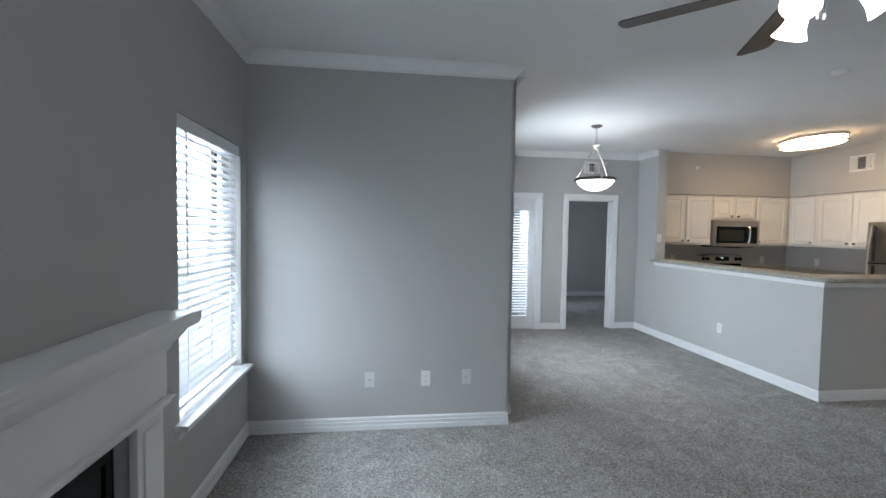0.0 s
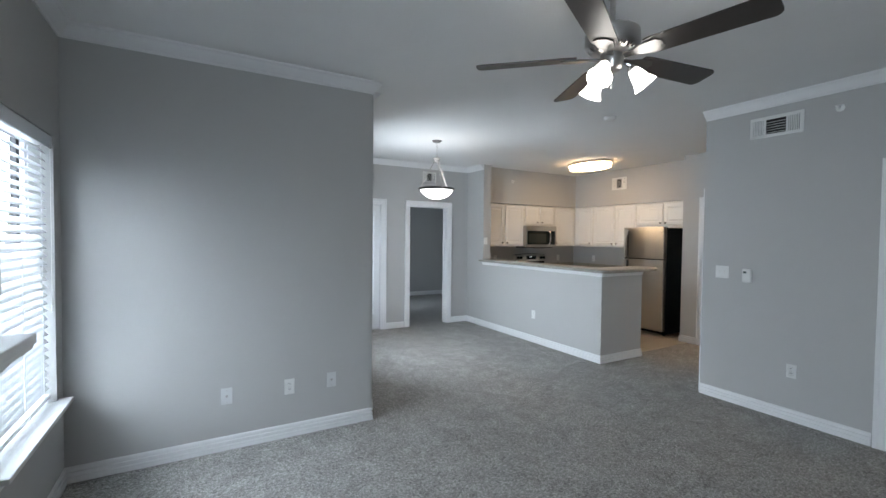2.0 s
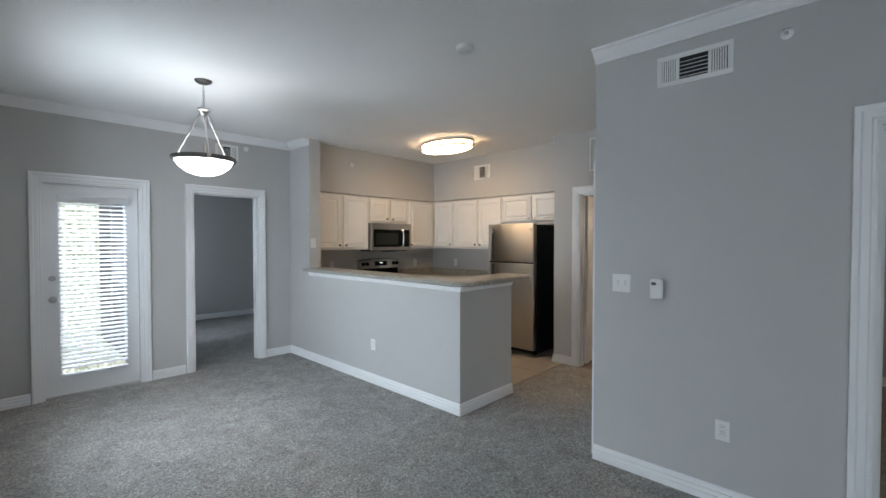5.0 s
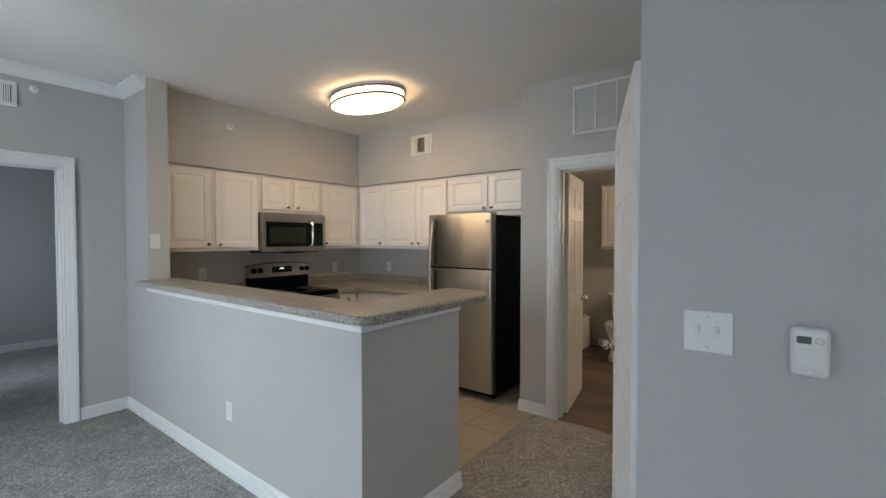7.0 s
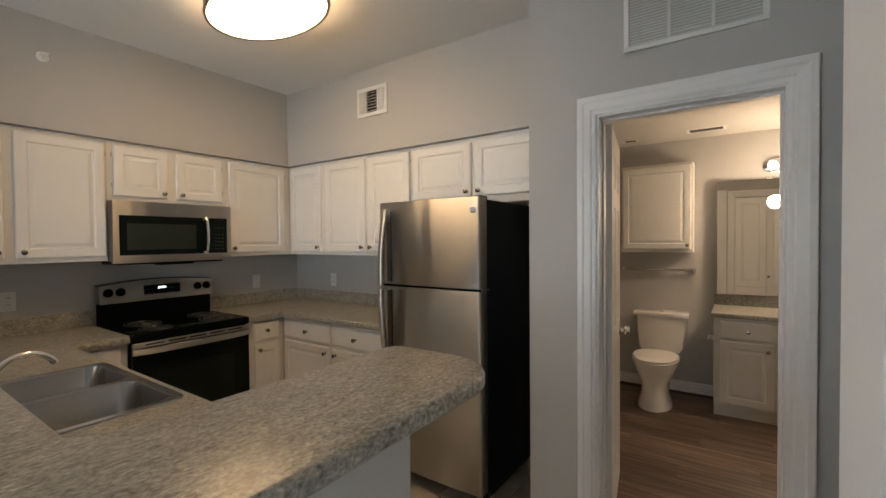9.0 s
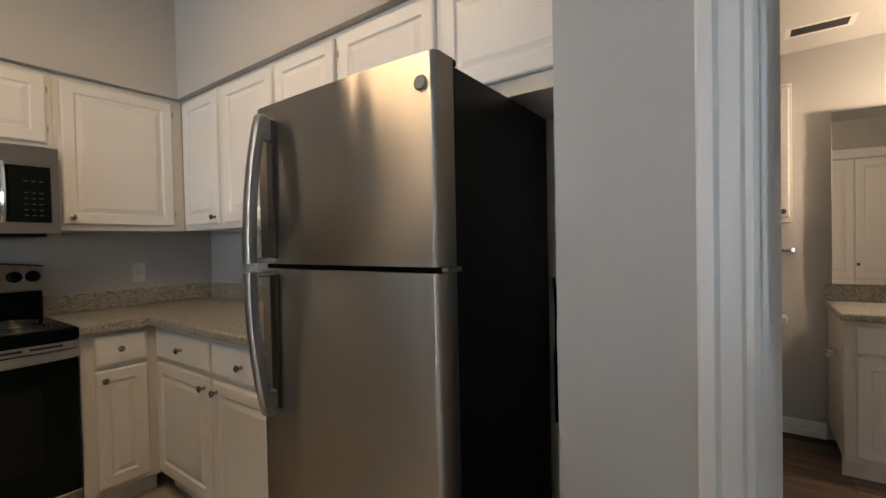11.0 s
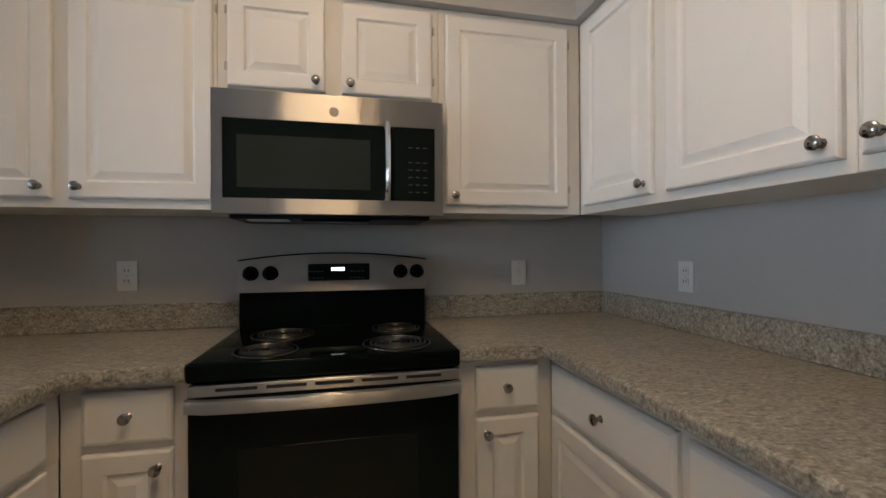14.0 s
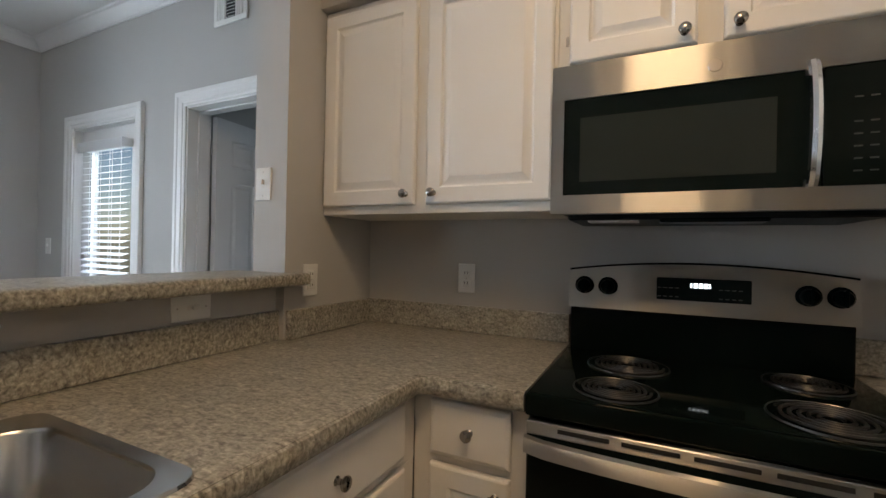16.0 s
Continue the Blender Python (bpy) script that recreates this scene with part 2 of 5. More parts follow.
def let_light_through(m, share):
    """Mixes a translucent layer into a thin plastic."""
    t = m.node_tree
    out = t.nodes["Material Output"]
    tr = t.nodes.new("ShaderNodeBsdfTranslucent")
    tr.inputs["Color"].default_value = (0.85, 0.87, 0.9, 1)
    mx = t.nodes.new("ShaderNodeMixShader")
    mx.inputs[0].default_value = share
    t.links.new(t.nodes["Principled BSDF"].outputs[0], mx.inputs[1])
    t.links.new(tr.outputs[0], mx.inputs[2])
    t.links.new(mx.outputs[0], out.inputs[0])


let_light_through(SLAT, 0.2)
GLASS = glass_material()
TILE = shader("beige_floor_tile", (0.50, 0.44, 0.36), rough=0.35, var=0.25, scale=9, bump=0.05, bscale=20)
GROUT = shader("tile_grout", (0.36, 0.32, 0.27), rough=0.9, var=0.2, scale=30)
PLANK = plank_material("wood_look_plank", (0.060, 0.040, 0.029), (0.125, 0.085, 0.062), (0.23, 0.165, 0.123))
SUBFLOOR = shader("plank_joint", (0.06, 0.043, 0.033), rough=0.9, var=0.2)
SOOT = shader("firebox_black", (0.012, 0.013, 0.014), rough=0.5, var=0.4, scale=12)
SLATE = shader("grey_hearth_surround", (0.16, 0.17, 0.175), rough=0.4, var=0.25, scale=12)
OUTSIDE = foliage_backdrop()
WINFRAME = shader("dark_window_frame", (0.05, 0.05, 0.055), rough=0.5, var=0.2, scale=12)


# ---- mesh helpers ----
def part(name, bm, material, parent=None, label="", smooth=False, m=None):
    me = bpy.data.meshes.new(name)
    bmesh.ops.recalc_face_normals(bm, faces=bm.faces[:])
    bm.to_mesh(me)
    bm.free()
    me.materials.append(material)
    if smooth:
        for p in me.polygons:
            p.use_smooth = True
        me.set_sharp_from_angle(angle=radians(40))
    ob = new(name, me)
    if parent is not None:
        ob.parent = parent
    if m is not None:
        ob.matrix_local = m
    if label:
        tagged(ob, label)
    return ob


def thing(name, m, label, category, group="", kind=""):
    ob = new(name)
    ob.matrix_basis = m
    ob.empty_display_size = 0.1
    return tagged(ob, label, category, group, kind)


def solo(name, bm, material, label, category, group="", kind="", smooth=False):
    return tagged(part(name, bm, material, smooth=smooth), label, category, group, kind)


def structure(name, bm, material, label, category, smooth=False):
    return solo(name, bm, material, label, category, kind="structure", smooth=smooth)


def bx(bm, x0, x1, y0, y1, z0, z1, bev=0.0, seg=1):
    m = Matrix.LocRotScale(((x0 + x1) / 2, (y0 + y1) / 2, (z0 + z1) / 2), None, (abs(x1 - x0), abs(y1 - y0), abs(z1 - z0)))
    r = bmesh.ops.create_cube(bm, size=1, matrix=m)
    if bev:
        es = list({e for v in r["verts"] for e in v.link_edges})
        bmesh.ops.bevel(bm, geom=es, offset=bev, segments=seg, affect="EDGES", profile=0.5)
    return bm


def box(x0, x1, y0, y1, z0, z1, bev=0.0, seg=1):
    return bx(bmesh.new(), x0, x1, y0, y1, z0, z1, bev, seg)


def cy(bm, p, q, r0, r1=None, seg=16, caps=True):
    p, q = Vector(p), Vector(q)
    d = q - p
    m = Matrix.Translation((p + q) / 2) @ d.to_track_quat("Z", "Y").to_matrix().to_4x4()
    bmesh.ops.create_cone(bm, cap_ends=caps, segments=seg, radius1=r0, radius2=r0 if r1 is None else r1, depth=d.length, matrix=m)
    return bm


def cyl(p, q, r0, r1=None, seg=16):
    return cy(bmesh.new(), p, q, r0, r1, seg)


def lathe(bm, prof, seg=24, m=None, sx=1.0, sy=1.0):
    """Turns a profile of (radius, height) about z."""
    rings = []
    for r, z in prof:
        if r < 1e-5:
            rings.append([bm.verts.new((0, 0, z))])
        else:
            rings.append([bm.verts.new((sx * r * math.cos(2 * math.pi * i / seg), sy * r * math.sin(2 * math.pi * i / seg), z)) for i in range(seg)])
    for a, b in zip(rings, rings[1:]):
        for i in range(seg):
            k = (i + 1) % seg
            if len(a) == 1 and len(b) == 1:
                continue
            if len(a) == 1:
                bm.faces.new((a[0], b[i], b[k]))
            elif len(b) == 1:
                bm.faces.new((a[i], a[k], b[0]))
            else:
                bm.faces.new((a[i], a[k], b[k], b[i]))
    if m is not None:
        bmesh.ops.transform(bm, matrix=m, verts=[v for r in rings for v in r])
    return bm


def tube(bm, pts, r, seg=10):
    """A round bar along points."""
    pts = [Vector(p) for p in pts]
    rings = []
    for i, p in enumerate(pts):
        d = (pts[min(i + 1, len(pts) - 1)] - pts[max(i - 1, 0)]).normalized()
        q = d.to_track_quat("Z", "Y").to_matrix()
        rings.append([bm.verts.new(p + q @ Vector((r * math.cos(2 * math.pi * k / seg), r * math.sin(2 * math.pi * k / seg), 0))) for k in range(seg)])
    for a, b in zip(rings, rings[1:]):
        for k in range(seg):
            bm.faces.new((a[k], a[(k + 1) % seg], b[(k + 1) % seg], b[k]))
    bm.faces.new(rings[0][::-1])
    bm.faces.new(rings[-1])
    return bm


def sweep(bm, path, prof, m=None):
    """Sweeps a closed profile of (left of travel, height) along a flat path with mitred corners."""
    P = [Vector(p) for p in path]
    rings = []
    for i, p in enumerate(P):
        ns = []
        if i > 0:
            d = (P[i] - P[i - 1]).normalized()
            ns.append(Vector((-d.y, d.x)))
        if i < len(P) - 1:
            d = (P[i + 1] - P[i]).normalized()
            ns.append(Vector((-d.y, d.x)))
        if len(ns) == 2:
            n = (ns[0] + ns[1]) / (1 + ns[0].dot(ns[1]))
        else:
            n = ns[0]
        rings.append([bm.verts.new((p.x + n.x * d_, p.y + n.y * d_, h)) for d_, h in prof])
    k = len(prof)
    for a, b in zip(rings, rings[1:]):
        for i in range(k):
            bm.faces.new((a[i], a[(i + 1) % k], b[(i + 1) % k], b[i]))
    bm.faces.new(rings[0])
    bm.faces.new(rings[-1][::-1])
    if m is not None:
        bmesh.ops.transform(bm, matrix=m, verts=[v for r in rings for v in r])
    return bm


def slab(pts, z0, z1, bev=0.0, seg=2):
    """A flat slab with the outline pts and rounded top and bottom edges."""
    bm = bmesh.new()
    f = bm.faces.new([bm.verts.new((x, y, z0)) for x, y in pts])
    r = bmesh.ops.extrude_face_region(bm, geom=[f])
    bmesh.ops.translate(bm, vec=(0, 0, z1 - z0), verts=[v for v in r["geom"] if isinstance(v, bmesh.types.BMVert)])
    if bev:
        es = [e for e in bm.edges if abs(e.verts[0].co.z - e.verts[1].co.z) < 1e-6]
        bmesh.ops.bevel(bm, geom=es, offset=bev, segments=seg, affect="EDGES", profile=0.5)
    return bm


def arc(cx, cy_, r, a0, a1, n=8):
    return [(cx + r * math.cos(radians(a0 + (a1 - a0) * i / n)), cy_ + r * math.sin(radians(a0 + (a1 - a0) * i / n))) for i in range(n + 1)]


def rings_panel(bm, x0, x1, z0, z1, rings, fill=True):
    """Nested rectangles in the plane y, each (inset, y), joined into a moulded panel that faces -y."""
    loops = []
    for ins, y in rings:
        loops.append([bm.verts.new(c) for c in ((x0 + ins, y, z0 + ins), (x1 - ins, y, z0 + ins), (x1 - ins, y, z1 - ins), (x0 + ins, y, z1 - ins))])
    for a, b in zip(loops, loops[1:]):
        for i in range(4):
            bm.faces.new((a[i], a[(i + 1) % 4], b[(i + 1) % 4], b[i]))
    if fill:
        bm.faces.new(loops[-1])
    return loops


def cab_door(w, h, th=0.019, stile=0.052):
    """A raised-panel cabinet front, its face at y = -th."""
    bm = bmesh.new()
    k = min(1.0, min(w, h) / 0.2)
    s = stile * k
    lo = rings_panel(bm, 0, w, 0, h, [(0, 0), (0, -th + 0.006), (0.003, -th + 0.002), (0.007, -th), (s, -th), (s + 0.003, -th + 0.004), (s + 0.006, -th + 0.0075),
                                        (s + 0.010, -th + 0.008), (s + 0.018 * k, -th + 0.006), (s + 0.034 * k, -th + 0.0005)])
    bm.faces.new(lo[0][::-1])
    return bm


def drawer_front(w, h, th=0.019):
    bm = bmesh.new()
    lo = rings_panel(bm, 0, w, 0, h, [(0, 0), (0, -th + 0.008), (0.004, -th + 0.003), (0.012, -th)])
    bm.faces.new(lo[0][::-1])
    return bm


KNOB_PROF = [(0.0, 0.030), (0.009, 0.0295), (0.0145, 0.026), (0.0155, 0.022), (0.013, 0.0175), (0.007, 0.013), (0.006, 0.004), (0.010, 0.0), (0.0, 0.0)]
TO_FRONT = pose(0, 0, 0, 90, 0, 0)


def cab_knob(x, y, z, parent):
    bm = lathe(bmesh.new(), KNOB_PROF, 14, pose(x, y, z) @ TO_FRONT)
    return part("knob", bm, KNOBM, parent, "polished metal mushroom knob", smooth=True)


def hinge(x, y, z, parent):
    return part("hinge", box(x - 0.004, x + 0.004, y - 0.007, y, z - 0.014, z + 0.014, 0.002), NICKEL, parent)


# ---- large structure ----
def wall_run(name, axis, c0, c1, a0, a1, openings, label, z0=0.0, z1=CEIL, mat=None):
    """A straight wall between planes c0 and c1, along the other axis from a0 to a1, with openings (from, to, bottom, top)."""
    bm = bmesh.new()

    def piece(p, q, lo, hi):
        if q - p < 1e-4 or hi - lo < 1e-4:
            return
        if axis == "x":
            bx(bm, p, q, c0, c1, lo, hi)
        else:
            bx(bm, c0, c1, p, q, lo, hi)
    at = a0
    for p, q, lo, hi in sorted(openings):
        piece(at, p, z0, z1)
        piece(p, q, z0, lo)
        piece(p, q, hi, z1)
        at = q
    piece(at, a1, z0, z1)
    return structure(name, bm, mat or WALL, label, "wall")


D2 = (2.975, 3.720)      # bedroom door
DP = (1.72, 2.49)        # patio door
D3 = (0.05, 0.835)       # side room door
DB = (2.515, 3.216)      # bathroom door
DC = (4.33, 5.26)        # hall closet door
DH = 2.04
WIN = (2.105, 2.985, 0.545, 2.06)
# second window is assumed: out of view, added as a way in for light
WIN2_ASSUMED = (-1.65, -0.25, 0.57, 2.06)
WIN3 = (4.20, 5.10, 0.57, 2.06)

wall_run("wall_west", "y", XL - 0.16, XL, YBACK, YA + 0.16, [WIN, WIN2_ASSUMED], "grey painted fireplace wall with a window")
wall_run("wall_outlets", "x", YA, YA + 0.16, XL, XA, [], "plain grey painted wall with a free end")
wall_run("wall_dining_west", "y", XA - 0.12, XA + 0.07, YA + 0.16, YD, [WIN3], "grey painted dining wall with a window")
wall_run("wall_north", "x", YD, YD + 0.14, XA - 0.12, 4.29, [(*DP, 0, DH), (*D2, 0, DH)], "grey painted dining wall with two doors")
wall_run("wall_column", "y", XP, 4.29, 5.785, YD, [], "grey painted wall end beside the bar")
wall_run("wall_kitchen_north", "x", YD, YD + 0.14, 4.29, XR + 0.12, [], "grey painted kitchen wall")
wall_run("wall_kitchen_east", "y", XR, XR + 0.12, 3.537, YD, [], "grey painted kitchen side wall")
wall_run("wall_bath", "y", XN, XN + 0.12, YB, 3.537, [(*DB, 0, DH)], "grey painted wall with the bathroom door")
wall_run("wall_recess", "x", 3.43, 3.537, XN + 0.12, XR + 0.12, [], "grey painted side of the fridge recess")
wall_run("wall_thermostat", "y", XB, XB + 0.12, YBACK, YB, [(*D3, 0, DH)], "grey painted wall with a thermostat and a door")
wall_run("wall_hall", "x", YB - 0.12, YB, XB + 0.12, XN + 0.12, [(*DC, 0, DH)], "grey painted hall wall with a closet door")
wall_run("wall_south", "x", YBACK - 0.14, YBACK, XL - 0.16, XB + 0.12, [], "plain grey painted wall")
structure("wall_bar", slab([(XP, YP), (4.89, YP), (4.89, 3.39), (4.25, 3.39), (4.25, 5.785), (XP, 5.785)], 0, 1.098), WALL,
          "grey painted low bar wall", "wall")
# soffit over the wall cabinets
structure("wall_soffit", slab([(4.29, 5.935), (6.475, 5.935), (6.475, 3.537), (XR, 3.537), (XR, YD), (4.29, YD)], 2.125, CEIL), WALL, "grey painted soffit over the wall cabinets", "soffit")
# rooms beyond the doors
wall_run("wall_bedroom_north", "x", 9.7, 9.82, 2.62, 6.0, [], "grey painted bedroom wall")
# the opening is assumed and unseen, cut for the added bedroom lamp
wall_run("wall_bedroom_west", "y", 2.62, 2.74, YD + 0.14, 9.7, [(7.6, 8.8, 0.9, 2.1)], "grey painted bedroom wall")
wall_run("wall_bedroom_east", "y", 6.0, 6.12, YD + 0.14, 9.7, [], "grey painted bedroom wall")
wall_run("wall_bathroom_east", "y", 8.80, 8.92, 1.5, 4.6, [], "beige grey bathroom wall")
wall_run("wall_bathroom_north", "x", 4.5, 4.62, XR + 0.12, 8.80, [], "beige grey bathroom wall")
wall_run("wall_bathroom_south", "x", 1.4, 1.52, XN + 0.12, 8.80, [], "beige grey bathroom wall")
wall_run("wall_bathroom_west", "y", XN, XN + 0.12, 1.52, YB - 0.12, [], "beige grey bathroom wall")
wall_run("wall_room_east", "y", 7.66, 7.78, -2.0, 1.4, [], "beige painted room wall")
wall_run("wall_room_north", "x", 1.28, 1.4, XB + 0.12, 7.66, [(6.72, 7.48, 0, DH)], "beige painted room wall")
wall_run("wall_room_south", "x", -2.12, -2.0, XB + 0.12, 7.78, [], "beige painted room wall")
structure("ceiling", box(XL - 0.16, 9.0, YBACK - 0.14, YD + 0.14, CEIL, CEIL + 0.12), CEILM, "white lightly textured ceiling", "ceiling")
structure("ceiling_bedroom", box(2.62, 6.12, YD + 0.14, 9.82, CEIL, CEIL + 0.12), CEILM, "white bedroom ceiling", "ceiling")
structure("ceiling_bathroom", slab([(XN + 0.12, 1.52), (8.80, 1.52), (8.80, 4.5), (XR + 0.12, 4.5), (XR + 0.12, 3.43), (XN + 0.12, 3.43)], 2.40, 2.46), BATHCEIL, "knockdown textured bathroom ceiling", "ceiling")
# floors
structure("floor_carpet", slab([(XL - 0.16, YBACK - 0.14), (7.78, YBACK - 0.14), (7.78, 1.4), (XN, 1.4), (XN, 3.40), (4.89, 3.40), (4.25, 3.40), (4.25, YD), (6.0, YD + 0.14), (6.0, 9.82), (2.62, 9.82), (2.62, YD + 0.1), (XL - 0.16, YD + 0.1), (XL - 0.16, YD)], -0.1, 0.0),
          CARPET, "grey beige cut pile carpet", "carpet")
floor_k = structure("floor_kitchen", box(4.26, 6.93, 3.405, YD, -0.1, -0.006), GROUT, "beige tiled kitchen floor", "tile floor")
floor_b = structure("floor_bathroom", box(XN + 0.001, 8.80, 1.52, 4.5, -0.1, -0.006), SUBFLOOR, "brown wood look plank floor", "plank floor")

# ---- trim ----
BASE_PROF = [(0, 0), (0.016, 0), (0.016, 0.032), (0.013, 0.036), (0.006, 0.037), (0.006, 0.043), (0.014, 0.045), (0.0135, 0.063), (0.004, 0.066), (0.004, 0.072), (0.011, 0.075), (0.009, 0.088), (0.003, 0.097), (0, 0.098)]
CROWN_PROF = [(0, -0.085), (0.010, -0.085), (0.014, -0.072), (0.024, -0.064), (0.050, -0.034), (0.060, -0.018), (0.072, -0.012), (0.076, -0.001), (0, -0.001)]
CASE_PROF = [(0, 0), (0, 0.010), (0.008, 0.013), (0.018, 0.012), (0.024, 0.017), (0.052, 0.019), (0.060, 0.024), (0.080, 0.024), (0.084, 0.020), (0.084, 0)]


def baseboard(path, name="baseboard"):
    return structure(name, sweep(bmesh.new(), path, BASE_PROF), TRIM, "white moulded baseboard", "baseboard")


def crown(path):
    return structure("crown_moulding", sweep(bmesh.new(), path, CROWN_PROF, pose(0, 0, CEIL)), TRIM, "white crown moulding under the ceiling", "crown moulding")


# the room lies left of the direction of travel
baseboard([(XA, YA + 0.16), (XA, YA), (XL, YA), (XL, 1.85)])
baseboard([(XL, -0.2), (XL, YBACK), (XB, YBACK), (XB, D3[0] - 0.085)])
baseboard([(XB, D3[1] + 0.085), (XB, YB - 0.001)])
baseboard([(DC[1] + 0.085, YB), (XN, YB), (XN, DB[0] - 0.085)])
baseboard([(XN, DB[1] + 0.085), (XN, 3.537), (XN + 0.3, 3.537)])
baseboard([(D2[1] + 0.085, YD), (XP, YD), (XP, YP), (4.89, YP), (4.89, 3.39)][::-1])
baseboard([(D2[0] - 0.085, YD), (DP[1] + 0.085, YD)])
baseboard([(DP[0] - 0.085, YD), (XA + 0.07, YD), (XA + 0.07, YA + 0.17)])
baseboard([(6.0, 9.7), (2.74, 9.7), (2.74, YD + 0.14)])
baseboard([(7.66, -2.0), (7.66, 1.28), (7.57, 1.28)])
baseboard([(6.63, 1.28), (XB + 0.12, 1.28)])
baseboard([(8.80, 2.84), (8.80, 3.70)])
crown([(XA, YA + 0.16), (XA, YA), (XL, YA), (XL, YBACK)])
crown([(XB, YBACK), (XB, YB)])
crown([(XP, 5.785), (XP, YD), (XA + 0.07, YD), (XA + 0.07, YA + 0.17)])
# cap moulding under the bar top
structure("trim_bar", sweep(bmesh.new(), [(XP, 5.785), (XP, YP), (4.89, YP)], [(0, 1.050), (-0.010, 1.055), (-0.014, 1.075), (-0.022, 1.082), (-0.026, 1.098), (0, 1.098)]), TRIM, "white trim under the bar top", "trim")


def casing(parent, m, w, h):
    """Moulded casing round an opening of width w and height h; local x along the wall, y out of the wall, z up."""
    bm = bmesh.new()
    sweep(bm, [(0, 0), (0, h), (w, h), (w, 0)], CASE_PROF, pose(0, 0, 0, 90, 0, 0) @ Matrix.Diagonal((1, 1, 1, 1)))
    return part("casing", bm, TRIM, parent, "white moulded casing", m=m)


def six_panel(bm, w, h, th):
    """Both moulded faces of a six-panel leaf from x 0 to w, y -th/2 to th/2."""
    xs = [0, 0.115, w / 2 - 0.05, w / 2 + 0.05, w - 0.115, w]
    zs = [0, 0.22, 0.86, 0.98, 1.62, 1.72, h - 0.115, h]
    for side in (1, -1):
        y = side * th / 2
        for i in range(5):
            for j in range(7):
                x0, x1, z0, z1 = xs[i], xs[i + 1], zs[j], zs[j + 1]
                if i in (1, 3) and j in (1, 3, 5):
                    rings_panel(bm, x0, x1, z0, z1, [(0, y), (0.008, y - side * 0.007), (0.022, y - side * 0.007), (0.040, y - side * 0.001)])
                else:
                    bm.faces.new([bm.verts.new(c) for c in ((x0, y, z0), (x1, y, z0), (x1, y, z1), (x0, y, z1))])
    for x in (0, w):
        bm.faces.new([bm.verts.new(c) for c in ((x, -th / 2, 0), (x, th / 2, 0), (x, th / 2, h), (x, -th / 2, h))])
    for z in (0, h):
        bm.faces.new([bm.verts.new(c) for c in ((0, -th / 2, z), (w, -th / 2, z), (w, th / 2, z), (0, th / 2, z))])
    bmesh.ops.remove_doubles(bm, verts=bm.verts[:], dist=1e-5)
    return bm


DOOR_KNOB = [(0, 0.062), (0.016, 0.060), (0.026, 0.050), (0.027, 0.040), (0.020, 0.030), (0.011, 0.024), (0.010, 0.010), (0.030, 0.007), (0.032, 0.0), (0, 0)]


def jamb(parent, w, depth, y0):
    """Lining of the opening, local x 0..w, y from y0 (room side) to y0+depth."""
    bm = bmesh.new()
    bx(bm, 0.002, 0.018, y0, y0 + depth, 0, DH - 0.002)
    bx(bm, w - 0.018, w - 0.002, y0, y0 + depth, 0, DH - 0.002)
    bx(bm, 0.018, w - 0.018, y0, y0 + depth, DH - 0.018, DH - 0.002)
    bx(bm, 0.018, 0.028, y0 + depth * 0.45, y0 + depth * 0.72, 0, DH - 0.018)
    bx(bm, w - 0.028, w - 0.018, y0 + depth * 0.45, y0 + depth * 0.72, 0, DH - 0.018)
    bx(bm, 0.028, w - 0.028, y0 + depth * 0.45, y0 + depth * 0.72, DH - 0.028, DH - 0.018)
    return part("jamb", bm, TRIM, parent)


def doorway(name, m, w, depth, label, leaf=None, back=True, legs=2):
    """A door set: local x 0..w along the wall, y 0 the room face, +y into the wall. leaf: (hinge x, hinge y, angle, mirrored)."""
    d = thing(name, m, label, "door", kind="structure")
    part("casing", sweep(bmesh.new(), [(0.008, 0), (0.008, DH - 0.008)] + ([(w - 0.008, DH - 0.008), (w - 0.008, 0)] if legs == 2 else [(w - 0.16, DH - 0.008)]), CASE_PROF, pose(0, 0, 0, 90, 0, 0)), TRIM, d, "white moulded casing")
    if back:
        part("casing", sweep(bmesh.new(), [(w - 0.008, 0), (w - 0.008, DH - 0.008), (0.008, DH - 0.008), (0.008, 0)], [(-a, -b) for a, b in CASE_PROF], pose(0, depth, 0, 90, 0, 0)), TRIM, d, "white moulded casing")
    jamb(d, w, depth, 0.0)
    if leaf:
        hx, hy, ang = leaf
        lw = w - 0.045
        lf = part("leaf", six_panel(bmesh.new(), lw, DH - 0.035, 0.035), TRIM, d, "white six panel door leaf, standing open", m=pose(hx, hy, 0.012, 0, 0, ang))
        for side in (1, -1):
            part("door_knob", lathe(bmesh.new(), DOOR_KNOB, 18, pose(lw - 0.065, -side * 0.0175, 0.90) @ pose(0, 0, 0, 90 * side, 0, 0)), CHROME, lf, "polished round door knob", smooth=True)
        bm = box(lw, lw + 0.0015, -0.012, 0.012, 0.86, 0.94)
        part("latch_plate", bm, NICKEL, lf)
        for z in (0.2, 1.0, 1.82):
            part("hinge", cyl((0, 0.024, z - 0.045), (0, 0.024, z + 0.045), 0.007, seg=8), NICKEL, lf, "nickel butt hinge")
    return d


